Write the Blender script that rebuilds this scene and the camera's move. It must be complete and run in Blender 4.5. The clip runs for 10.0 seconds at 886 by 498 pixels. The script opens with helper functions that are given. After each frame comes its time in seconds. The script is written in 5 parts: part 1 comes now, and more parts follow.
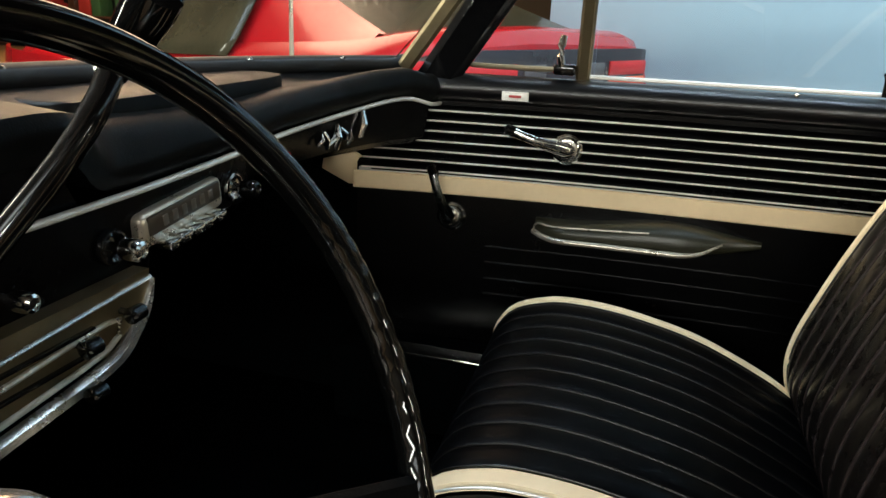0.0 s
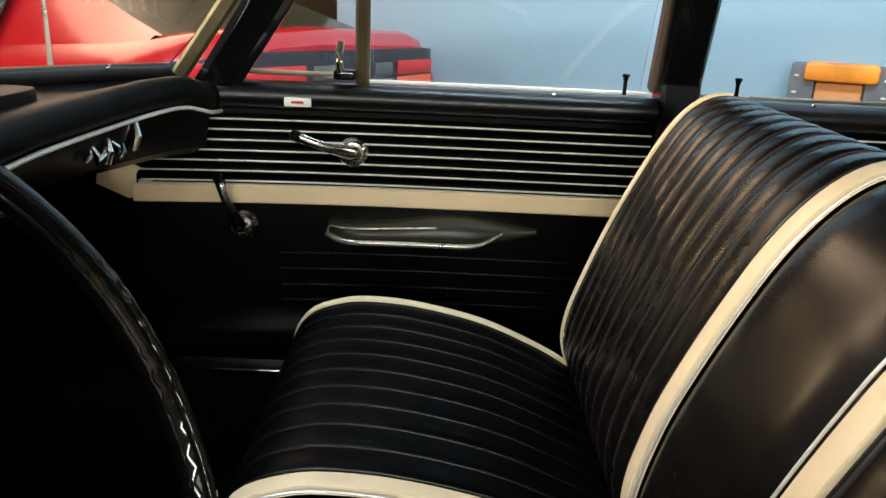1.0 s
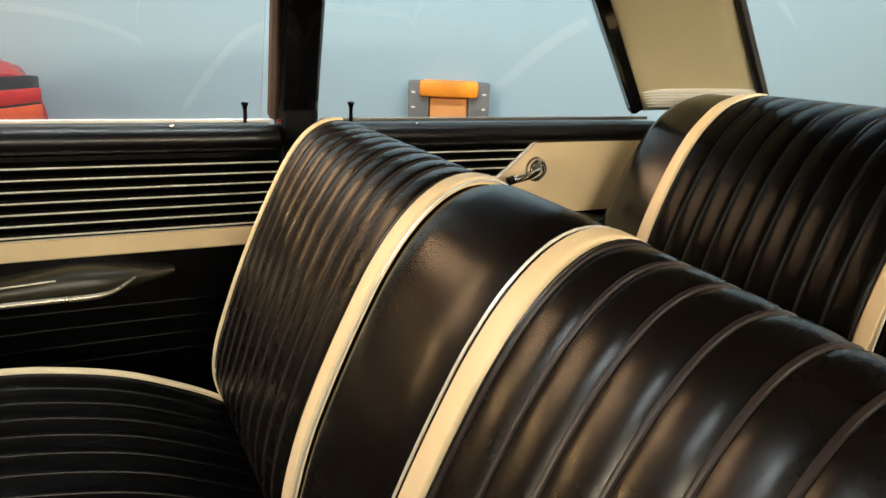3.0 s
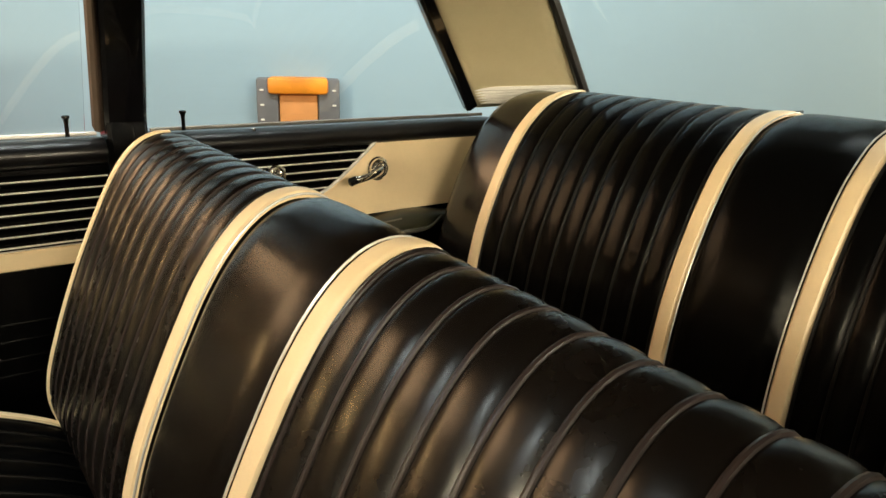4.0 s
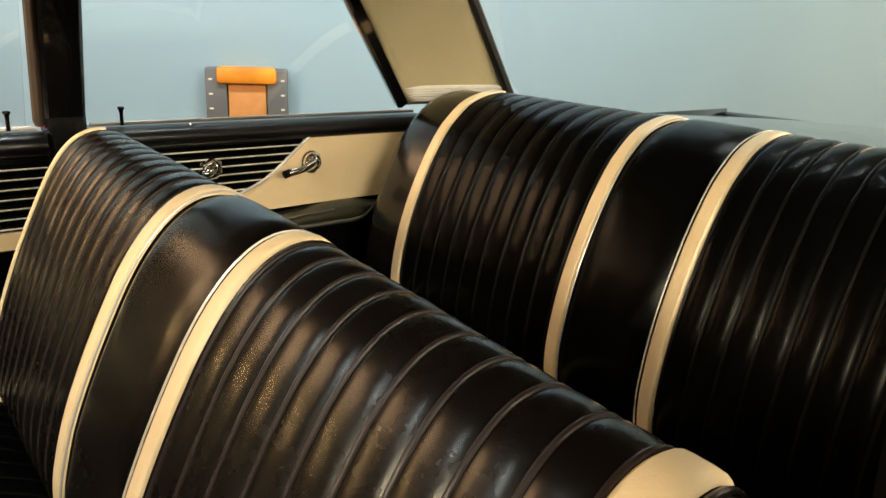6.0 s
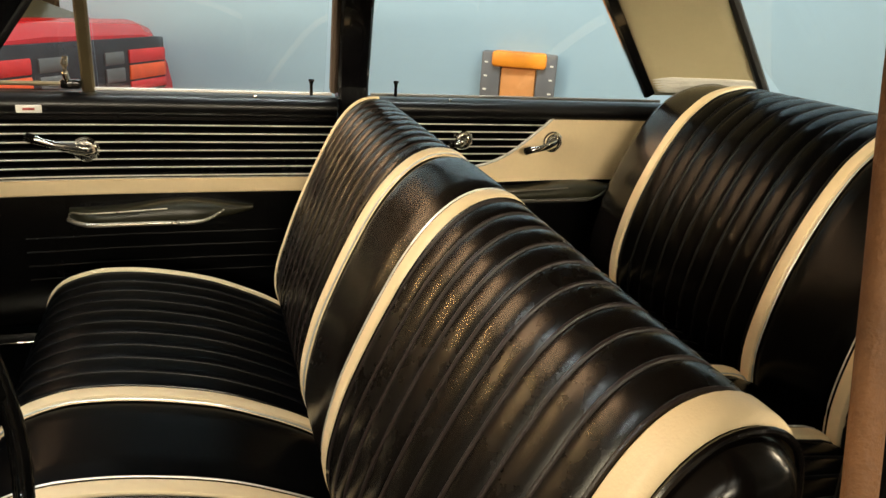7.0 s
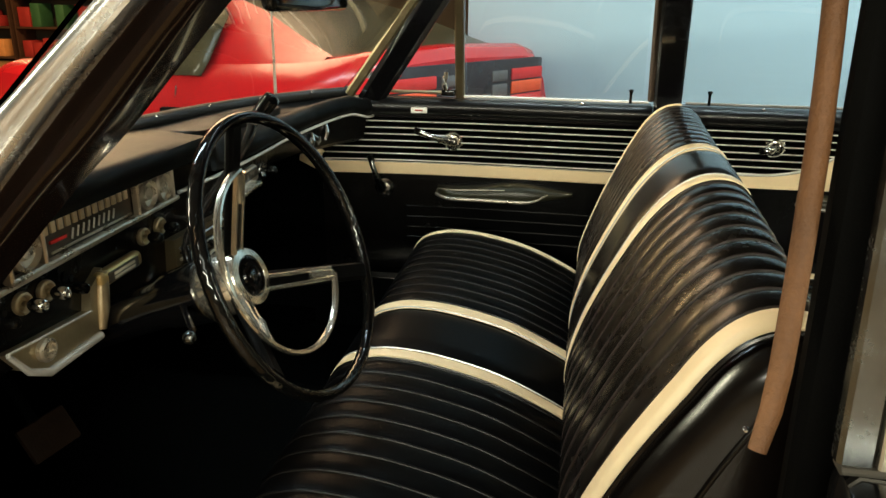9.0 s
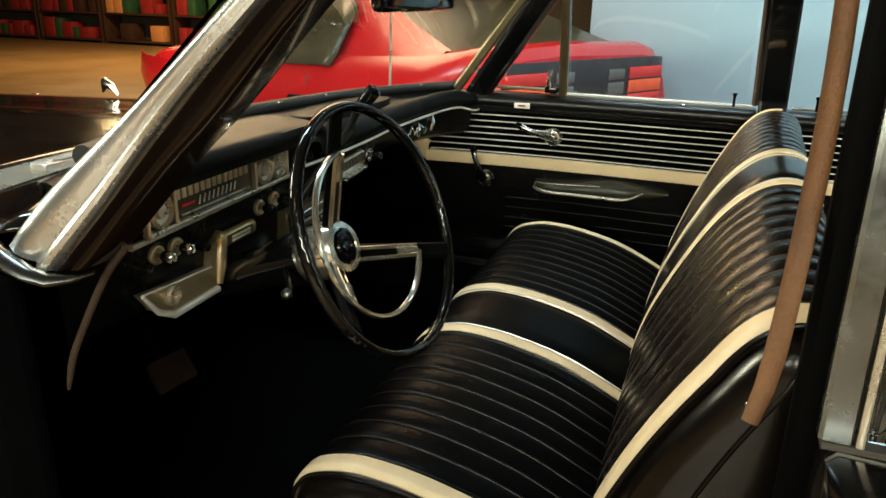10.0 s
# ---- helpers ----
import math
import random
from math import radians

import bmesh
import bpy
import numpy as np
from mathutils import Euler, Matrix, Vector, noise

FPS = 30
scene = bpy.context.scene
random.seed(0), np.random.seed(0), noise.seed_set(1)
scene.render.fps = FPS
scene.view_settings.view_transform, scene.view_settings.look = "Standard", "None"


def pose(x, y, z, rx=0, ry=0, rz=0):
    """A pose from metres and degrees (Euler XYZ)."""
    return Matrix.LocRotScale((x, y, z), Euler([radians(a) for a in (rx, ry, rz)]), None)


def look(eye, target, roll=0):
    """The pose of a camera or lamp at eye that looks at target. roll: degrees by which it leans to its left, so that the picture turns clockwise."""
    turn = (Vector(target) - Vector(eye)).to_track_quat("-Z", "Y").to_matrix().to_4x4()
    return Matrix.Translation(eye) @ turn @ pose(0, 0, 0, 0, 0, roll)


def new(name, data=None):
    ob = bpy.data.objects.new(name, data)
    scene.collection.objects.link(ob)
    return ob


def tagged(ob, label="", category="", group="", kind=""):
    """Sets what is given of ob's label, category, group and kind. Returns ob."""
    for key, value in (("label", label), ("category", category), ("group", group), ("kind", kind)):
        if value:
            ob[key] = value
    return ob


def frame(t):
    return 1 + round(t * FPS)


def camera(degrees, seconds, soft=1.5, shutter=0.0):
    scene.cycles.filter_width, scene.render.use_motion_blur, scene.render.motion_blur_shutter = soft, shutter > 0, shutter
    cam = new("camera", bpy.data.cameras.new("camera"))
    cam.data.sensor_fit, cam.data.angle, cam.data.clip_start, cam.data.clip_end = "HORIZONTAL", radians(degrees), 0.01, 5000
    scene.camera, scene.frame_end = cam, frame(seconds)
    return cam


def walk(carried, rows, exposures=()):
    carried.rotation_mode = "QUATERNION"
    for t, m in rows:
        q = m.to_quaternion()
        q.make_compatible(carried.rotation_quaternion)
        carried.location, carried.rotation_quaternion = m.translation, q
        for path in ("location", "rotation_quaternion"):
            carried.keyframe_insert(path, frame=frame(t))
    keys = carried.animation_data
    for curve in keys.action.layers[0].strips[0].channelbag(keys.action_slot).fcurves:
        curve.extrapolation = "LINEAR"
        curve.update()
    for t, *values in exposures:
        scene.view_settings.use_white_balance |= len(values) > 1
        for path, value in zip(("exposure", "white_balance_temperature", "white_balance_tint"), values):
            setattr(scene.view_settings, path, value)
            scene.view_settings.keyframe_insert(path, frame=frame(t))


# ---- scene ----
cam = camera(63.2, 10.0)
PATH = [
    (0, (0.1311, -0.4391, 1.0003), (-0.3902, 1.3870, 0.3731), 2.40),
    (0.5, (0.1476, -0.4475, 0.9975), (-0.1220, 1.4415, 0.3975), 2.26),
    (1, (0.1590, -0.4559, 1.0160), (0.1520, 1.4476, 0.4024), 2.64),
    (1.5, (0.1657, -0.4599, 1.0165), (0.3758, 1.4388, 0.4243), 3.03),
    (2, (0.1718, -0.4615, 1.0195), (0.5981, 1.4097, 0.4568), 3.09),
    (2.5, (0.1772, -0.4665, 1.0231), (0.8174, 1.3531, 0.4877), 2.86),
    (3, (0.1991, -0.4721, 1.0322), (1.0645, 1.2519, 0.5041), 2.28),
    (4.5, (0.2243, -0.5567, 1.0742), (1.4834, 0.8978, 0.5205), 1.55),
    (5, (0.2182, -0.5802, 1.0835), (1.5312, 0.8228, 0.5290), 1.96),
    (6.5, (0.2176, -0.7136, 1.1041), (1.2840, 0.8611, 0.4852), 3.69),
    (7, (0.2232, -0.8000, 1.1105), (0.8338, 0.9901, 0.4612), 3.81),
    (7.5, (0.2373, -0.8783, 1.1172), (0.4619, 0.9951, 0.4539), 2.95),
    (8, (0.2761, -0.9727, 1.1125), (0.2671, 0.9167, 0.4565), 2.07),
    (8.5, (0.3206, -1.0561, 1.1190), (0.1237, 0.8279, 0.4772), 1.10),
    (9, (0.3569, -1.0931, 1.1287), (-0.0341, 0.7609, 0.4883), 0.61),
    (9.5, (0.4023, -1.1224, 1.1380), (-0.1544, 0.6857, 0.4893), 0.94),
    (10, (0.4392, -1.1670, 1.1440), (-0.2589, 0.5869, 0.4832), 1.33),
]
BALANCE = [(0, -0.14, 5500, 2), (1.5, -0.1, 5500, 4), (2.5, -0.08, 6200, 6), (4.5, -0.06, 6900, 3), (6.5, -0.05, 6900, 5), (7.5, -0.08, 6550, 1), (8.5, -0.05, 6250, -3), (10, -0.05, 5950, -6)]
walk(cam, [(t, look(eye, target, roll)) for t, eye, target, roll in PATH], BALANCE)

# ---------- world and lights ----------
world = bpy.data.worlds.new("hall_air")
scene.world = world
world.use_nodes = True
world.node_tree.nodes["Background"].inputs[0].default_value = (0.9, 0.95, 1.0, 1)
world.node_tree.nodes["Background"].inputs[1].default_value = 0.002


def area_lamp(name, at, sx, sy, watts, colour, aim=None):
    data = bpy.data.lights.new(name, "AREA")
    data.shape, data.size, data.size_y = "RECTANGLE", sx, sy
    data.energy, data.color = watts, colour
    ob = new(name, data)
    ob.matrix_world = look(at, aim or (at[0], at[1], at[2] - 1))
    return ob


# added lamps without visible fixtures, placed for the brightness each surface needs
WARM, COOL, NEUTRAL = (1.0, 0.82, 0.6), (0.86, 0.94, 1.0), (1.0, 0.93, 0.82)
area_lamp("tube_light_lamp", (1.1, 0.75, 3.2), 3.0, 0.3, 122, COOL, (2.1, 2.63, 1.55))
area_lamp("tube_light_lamp", (-1.7, 0.3, 3.15), 2.4, 0.3, 55, COOL)
area_lamp("tube_light_lamp", (0.8, -7.2, 2.55), 6.0, 0.3, 420, (1.0, 0.86, 0.68), (0.5, -0.2, 0.8))
area_lamp("tube_light_lamp", (-5.2, -0.9, 2.9), 0.4, 4.5, 430, (1.0, 0.85, 0.62), (-0.1, -0.1, 0.8))
area_lamp("tube_light_lamp", (-8.0, 8.4, 3.32), 4.5, 0.4, 450, (1.0, 0.60, 0.27))
# added broad panel that puts a warm sheen on the front backrest
area_lamp("panel_light_lamp", (-2.9, 4.1, 3.32), 3.0, 3.4, 270, (1.0, 0.60, 0.35))
# added fill for the floor and wall on the driver's side
area_lamp("panel_light_lamp", (0.4, -5.2, 3.32), 4.0, 1.6, 80, NEUTRAL)
area_lamp("tube_light_lamp", (5.2, -1.2, 3.0), 0.35, 4.0, 180, WARM, (1.2, 0.0, 0.9))


# ---------- materials ----------
def mat(name, colour, rough=0.5, metal=0.0, grain=None, bump=0.0, vary=0.0, scale=6.0, coat=0.0, spec=0.5, emit=None, rvary=0.0):
    """A principled surface: colour mottled at two scales, fine relief and uneven gloss."""
    m = bpy.data.materials.new(name)
    m.use_nodes = True
    nt = m.node_tree
    p = nt.nodes["Principled BSDF"]
    p.inputs["Base Color"].default_value = (*colour, 1)
    p.inputs["Roughness"].default_value = rough
    p.inputs["Metallic"].default_value = metal
    p.inputs["Specular IOR Level"].default_value = spec
    p.inputs["Coat Weight"].default_value = coat
    p.inputs["Coat Roughness"].default_value = 0.05
    if emit:
        p.inputs["Emission Color"].default_value = (*emit[0], 1)
        p.inputs["Emission Strength"].default_value = emit[1]
    tc = nt.nodes.new("ShaderNodeTexCoord")
    if vary or rvary:
        a = nt.nodes.new("ShaderNodeTexNoise")
        a.inputs["Scale"].default_value, a.inputs["Detail"].default_value = scale, 6
        b = nt.nodes.new("ShaderNodeTexNoise")
        b.inputs["Scale"].default_value, b.inputs["Detail"].default_value = scale * 14, 3
        nt.links.new(tc.outputs["Object"], a.inputs["Vector"])
        nt.links.new(tc.outputs["Object"], b.inputs["Vector"])
        s = nt.nodes.new("ShaderNodeMath")
        s.operation = "MULTIPLY_ADD"
        s.inputs[1].default_value = 0.35
        nt.links.new(b.outputs["Fac"], s.inputs[0])
        nt.links.new(a.outputs["Fac"], s.inputs[2])
        if vary:
            r = nt.nodes.new("ShaderNodeMapRange")
            r.inputs["From Min"].default_value, r.inputs["From Max"].default_value = 0.35, 1.0
            r.inputs["To Min"].default_value, r.inputs["To Max"].default_value = 1 - vary, 1 + vary
            nt.links.new(s.outputs[0], r.inputs["Value"])
            mx = nt.nodes.new("ShaderNodeMix")
            mx.data_type, mx.blend_type = "RGBA", "MULTIPLY"
            mx.inputs["Factor"].default_value = 1
            mx.inputs["A"].default_value = (*colour, 1)
            nt.links.new(r.outputs["Result"], mx.inputs["B"])
            nt.links.new(mx.outputs["Result"], p.inputs["Base Color"])
        if rvary:
            r2 = nt.nodes.new("ShaderNodeMapRange")
            r2.inputs["From Min"].default_value, r2.inputs["From Max"].default_value = 0.35, 1.0
            r2.inputs["To Min"].default_value, r2.inputs["To Max"].default_value = max(0.02, rough - rvary), rough + rvary
            nt.links.new(s.outputs[0], r2.inputs["Value"])
            nt.links.new(r2.outputs["Result"], p.inputs["Roughness"])
    if grain:
        g = nt.nodes.new("ShaderNodeTexNoise")
        g.inputs["Scale"].default_value, g.inputs["Detail"].default_value = grain, 4
        nt.links.new(tc.outputs["Object"], g.inputs["Vector"])
        bp = nt.nodes.new("ShaderNodeBump")
        bp.inputs["Strength"].default_value, bp.inputs["Distance"].default_value = bump, 0.002
        nt.links.new(g.outputs["Fac"], bp.inputs["Height"])
        nt.links.new(bp.outputs["Normal"], p.inputs["Normal"])
    return m


def glass(name, tint=(1, 1, 1), rough=0.0):
    m = bpy.data.materials.new(name)
    m.use_nodes = True
    p = m.node_tree.nodes["Principled BSDF"]
    p.inputs["Base Color"].default_value = (*tint, 1)
    p.inputs["Roughness"].default_value = rough
    p.inputs["Transmission Weight"].default_value = 1
    p.inputs["IOR"].default_value = 1.45
    return m


VINYL = mat("black_vinyl", (0.0042, 0.0033, 0.0027), 0.27, grain=260, bump=0.002, vary=0.25, scale=5, rvary=0.04, spec=0.36)
# darker, duller copy of VINYL: the rear bench's shade is in its colour
VINYL_REAR_SHADED = mat("shaded_rear_vinyl", (0.0015, 0.0015, 0.0015), 0.24, grain=260, bump=0.002, vary=0.25, scale=5, rvary=0.04, spec=0.09)
VINYL_SMOOTH = mat("black_vinyl_smooth", (0.0040, 0.0030, 0.0024), 0.25, grain=260, bump=0.003, vary=0.25, scale=7, rvary=0.04, spec=0.36)
# front cushion: the same vinyl darkened and dulled to hold the cabin's shade
VINYL_SEAT_SHADED = mat("shaded_cushion_vinyl", (0.0018, 0.0019, 0.0021), 0.36, grain=260, bump=0.02, vary=0.3, scale=6, rvary=0.08, spec=0.04)
# black armrest vinyl with its olive reflection mixed into the base colour
PAD_SHEEN = mat("olive_sheen_armrest_vinyl", (0.022, 0.021, 0.011), 0.38, grain=300, bump=0.01, vary=0.2, scale=6, spec=0.5)
VINYL_DOOR = mat("black_door_vinyl", (0.0014, 0.0014, 0.0016), 0.26, grain=420, bump=0.04, vary=0.2, scale=7, rvary=0.03, spec=0.15)
CREAM = mat("cream_vinyl", (0.80, 0.63, 0.39), 0.38, grain=450, bump=0.15, vary=0.07, scale=9)
PAD = mat("dash_pad_vinyl", (0.0022, 0.0023, 0.0024), 0.42, grain=600, bump=0.12, vary=0.2, scale=6, rvary=0.05, spec=0.09)
BLACK_PAINT = mat("black_paint", (0.003, 0.003, 0.0035), 0.16, coat=0.8, vary=0.2, scale=4, rvary=0.05)
BROWN_PAINT = mat("dark_brown_paint", (0.010, 0.0055, 0.004), 0.16, coat=0.8, vary=0.2, scale=4)
CHROME = mat("chrome", (0.84, 0.83, 0.80), 0.14, metal=1, rvary=0.05, scale=30)
BRUSHED = mat("brushed_aluminium", (0.60, 0.54, 0.44), 0.30, metal=0.75, rvary=0.08, scale=40, vary=0.12)
BLACK_PLASTIC = mat("black_plastic", (0.003, 0.003, 0.003), 0.07, vary=0.2, scale=12, rvary=0.02)
RUBBER = mat("black_rubber", (0.005, 0.005, 0.005), 0.5, vary=0.2, scale=20)
WEATHER = mat("tan_weatherstrip", (0.17, 0.076, 0.028), 0.62, grain=420, bump=0.6, vary=0.4, scale=18)
SATIN = mat("black_satin_paint", (0.003, 0.003, 0.0035), 0.30, vary=0.2, scale=5, rvary=0.02, spec=0.40)
FELT = mat("brown_felt", (0.04, 0.024, 0.014), 0.8, grain=300, bump=0.3, vary=0.25, scale=14)
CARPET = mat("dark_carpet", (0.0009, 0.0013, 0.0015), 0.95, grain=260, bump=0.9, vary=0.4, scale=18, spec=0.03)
HEADLINER = mat("cream_headliner", (0.55, 0.48, 0.30), 0.6, grain=350, bump=0.2, vary=0.06, scale=6)
GLASS = glass("window_glass", (0.96, 0.98, 0.97))
RED_PAINT = mat("red_paint", (0.46, 0.007, 0.012), 0.26, coat=0.25, vary=0.06, scale=3)
SMOKED = mat("tinted_window", (0.05, 0.045, 0.026), 0.2, vary=0.5, scale=4, spec=0.25)
TAIL_DARK = mat("smoked_plastic", (0.03, 0.02, 0.022), 0.2, vary=0.2, scale=6)
TAIL_RED = mat("red_lens", (0.6, 0.03, 0.03), 0.15, vary=0.15, scale=20)
TAIL_ORANGE = mat("orange_lens", (0.75, 0.10, 0.03), 0.15, vary=0.15, scale=20)
TAIL_WHITE = mat("clear_lens", (0.12, 0.11, 0.11), 0.2, vary=0.15, scale=20)
GREY_PLASTIC = mat("grey_plastic", (0.13, 0.13, 0.14), 0.55, vary=0.15, scale=12)
ORANGE_PLASTIC = mat("orange_plastic", (0.80, 0.27, 0.02), 0.45, vary=0.5, scale=9)
TAN_CARD = mat("tan_cardboard", (0.62, 0.26, 0.08), 0.7, vary=0.15, scale=16)
WALL_BLUE = mat("blue_wall_paint", (0.285, 0.40, 0.485), 0.75, grain=60, bump=0.15, vary=0.05, scale=1.3)
WALL_OLIVE = mat("olive_wall_paint", (0.055, 0.042, 0.026), 0.8, grain=60, bump=0.15, vary=0.15, scale=1.5)
FLOOR_TAN = mat("tan_hall_floor", (0.24, 0.145, 0.06), 0.35, vary=0.12, scale=1.2, rvary=0.1)
CEILING = mat("hall_ceiling_paint", (0.11, 0.10, 0.09), 0.85, vary=0.1, scale=2)
# pale paint for unseen walls that throw light back on chrome and vinyl
BOUNCE_PAINT = mat("pale_bounce_paint", (0.34, 0.30, 0.24), 0.8, grain=60, bump=0.15, vary=0.12, scale=1.2)
ESCUTCHEON = mat("aged_bronze_ring", (0.46, 0.37, 0.23), 0.32, metal=0.7, vary=0.2, scale=40, rvary=0.06)
IVORY = mat("ivory_plastic", (0.62, 0.56, 0.42), 0.3, vary=0.08, scale=25)
DIAL = mat("dial_face", (0.045, 0.036, 0.024), 0.3, vary=0.2, scale=20)
SCALE = mat("bronzed_scale", (0.62, 0.50, 0.33), 0.35, metal=0.4, vary=0.2, scale=30)
WHITE = mat("white_label", (0.75, 0.73, 0.68), 0.5, vary=0.06, scale=40)
WINE = mat("wine_red_box", (0.28, 0.02, 0.018), 0.5, vary=0.3, scale=6)
DARKWOOD = mat("dark_shelf_wood", (0.05, 0.022, 0.012), 0.5, vary=0.3, scale=8)
STEEL = mat("tarnished_steel", (0.20, 0.21, 0.21), 0.24, metal=1.0, rvary=0.1, scale=25, vary=0.2)
# pale colour that paints the light caught on the door ribs
RIB_HIGHLIGHT = mat("pale_rib_highlight", (0.86, 0.83, 0.76), 0.30, metal=0.3, vary=0.1, scale=8)
DULL = mat("dull_metal", (0.19, 0.175, 0.15), 0.35, metal=0.8, vary=0.15, scale=20, rvary=0.05)
FLOCK = mat("black_pillar_flock", (0.0012, 0.0012, 0.0012), 0.7, grain=500, bump=0.2, vary=0.3, scale=20, spec=0.06)
BRIGHT = mat("bright_trim", (0.80, 0.78, 0.74), 0.26, metal=0.45, vary=0.03, scale=4)
MOULD = mat("worn_chrome_moulding", (0.88, 0.88, 0.87), 0.25, metal=0.9, rvary=0.08, scale=12, vary=0.08)
SATIN_CHROME = mat("satin_chrome", (0.82, 0.78, 0.68), 0.20, metal=0.93, rvary=0.05, scale=20, vary=0.05)
BRASS = mat("worn_brass", (0.62, 0.46, 0.20), 0.3, metal=0.8, vary=0.2, scale=30)
OLIVE_METAL = mat("aged_brushed_metal", (0.36, 0.30, 0.19), 0.33, metal=0.75, vary=0.25, scale=12, rvary=0.08)
BRONZE = mat("bronze_face", (0.20, 0.16, 0.09), 0.35, metal=0.8, vary=0.2, scale=20, rvary=0.05)
PEDAL = mat("worn_brown_rubber", (0.014, 0.008, 0.005), 0.6, vary=0.4, scale=30, grain=300, bump=0.4, spec=0.08)
VINYL_END = mat("glossy_seat_side_vinyl", (0.0045, 0.0033, 0.0028), 0.22, grain=380, bump=0.03, vary=0.3, scale=6, rvary=0.06, spec=0.45)
GREEN = mat("dark_green_box", (0.03, 0.09, 0.035), 0.5, vary=0.3, scale=6)


# ---------- mesh helpers ----------
def thing(name, label, category, at=(0, 0, 0), group="", kind=""):
    ob = new(name)
    ob.location = at
    ob.empty_display_size = 0.05
    return tagged(ob, label, category, group, kind)


def part(name, bm, material, parent=None, label="", smooth=True):
    me = bpy.data.meshes.new(name)
    bmesh.ops.recalc_face_normals(bm, faces=bm.faces[:])
    if smooth:
        for f in bm.faces:
            f.smooth = True
        for e in bm.edges:
            if len(e.link_faces) == 2 and e.calc_face_angle(0) > 0.7:
                e.smooth = False
    bm.to_mesh(me)
    bm.free()
    me.materials.append(material)
    ob = new(name, me)
    if parent:
        ob.parent = parent
        top = parent
        off = Vector(parent.location)
        while top.parent:
            top = top.parent
            off += top.location
        me.transform(Matrix.Translation(-off))
    if label:
        ob["label"] = label
    return ob


def loft(bm, rows, closed=False, caps=False):
    """Quads through equal-length rows of points; closed joins each row's ends."""
    vs = [[bm.verts.new(p) for p in row] for row in rows]
    n = len(vs[0])
    for a, b in zip(vs, vs[1:]):
        for i in range(n if closed else n - 1):
            j = (i + 1) % n
            bm.faces.new((a[i], a[j], b[j], b[i]))
    if caps:
        bm.faces.new(vs[0])
        bm.faces.new(vs[-1][::-1])
    return bm


def tube(bm, pts, r, seg=10, caps=True, flat=1.0, up=(0, 0, 1)):
    """A round rod along a polyline; r a number or one per point; flat squashes it along up."""
    pts = [Vector(p) for p in pts]
    rows = []
    for i, p in enumerate(pts):
        d = (pts[min(i + 1, len(pts) - 1)] - pts[max(i - 1, 0)]).normalized()
        u = Vector(up)
        s = d.cross(u)
        if s.length < 1e-4:
            s = d.cross(Vector((1, 0, 0)))
        s.normalize()
        w = s.cross(d).normalized()
        ri = r[i] if isinstance(r, (list, tuple)) else r
        rows.append([p + ri * (math.cos(a) * s + flat * math.sin(a) * w) for a in (2 * math.pi * k / seg for k in range(seg))])
    return loft(bm, rows, True, caps)


def box(bm, lo, hi, bevel=0.0, seg=2, m=None):
    made = bmesh.ops.create_cube(bm, size=1)
    c = [(a + b) / 2 for a, b in zip(lo, hi)]
    s = [abs(b - a) for a, b in zip(lo, hi)]
    for v in made["verts"]:
        v.co = Vector((c[0] + v.co.x * s[0], c[1] + v.co.y * s[1], c[2] + v.co.z * s[2]))
    if bevel:
        es = {e for v in made["verts"] for e in v.link_edges}
        out = bmesh.ops.bevel(bm, geom=list(es), offset=bevel, segments=seg, profile=0.5, affect="EDGES")
        vs = {v for f in out["faces"] for v in f.verts} | {v for v in made["verts"] if v.is_valid}
    else:
        vs = set(made["verts"])
    if m is not None:
        for v in vs:
            v.co = m @ v.co
    return bm


def lathe(bm, profile, m, seg=24):
    """Profile of (radius, height) turned round z, placed by m."""
    rows = [[m @ Vector((r * math.cos(a), r * math.sin(a), h)) for a in (2 * math.pi * k / seg for k in range(seg))] for r, h in profile]
    return loft(bm, rows, True, True)


def bar(bm, p0, p1, side, w, d, bevel=0.004, p1_scale=1.0, n=1):
    """A bevelled beam from p0 to p1; w across along side, d across the third way."""
    p0, p1 = Vector(p0), Vector(p1)
    ax = (p1 - p0).normalized()
    s = Vector(side)
    s = (s - ax * s.dot(ax)).normalized()
    t = ax.cross(s)
    b = min(bevel, w * 0.4, d * 0.4)
    ring = [(-w / 2 + b, -d / 2), (w / 2 - b, -d / 2), (w / 2, -d / 2 + b), (w / 2, d / 2 - b), (w / 2 - b, d / 2), (-w / 2 + b, d / 2), (-w / 2, d / 2 - b), (-w / 2, -d / 2 + b)]
    rows = []
    for k in range(n + 1):
        f = k / n
        g = 1 + (p1_scale - 1) * f
        rows.append([p0.lerp(p1, f) + s * a * g + t * c * g for a, c in ring])
    return loft(bm, rows, True, True)


def smooth_line(pts, n):
    """Catmull-Rom through pts, n points in even steps of length."""
    P = [Vector(p) for p in pts]
    P = [2 * P[0] - P[1]] + P + [2 * P[-1] - P[-2]]
    fine = []
    for i in range(1, len(P) - 2):
        a, b, c, d = P[i - 1 : i + 3]
        for k in range(12):
            t = k / 12
            fine.append(0.5 * ((2 * b) + (c - a) * t + (2 * a - 5 * b + 4 * c - d) * t * t + (3 * b - a - 3 * c + d) * t ** 3))
    fine.append(P[-2])
    L = [0]
    for a, b in zip(fine, fine[1:]):
        L.append(L[-1] + (b - a).length)
    out, j = [], 0
    for k in range(n):
        s = L[-1] * k / (n - 1)
        while j < len(L) - 2 and L[j + 1] < s:
            j += 1
        f = (s - L[j]) / max(1e-9, L[j + 1] - L[j])
        out.append(fine[j].lerp(fine[j + 1], min(1, f)))
    return out


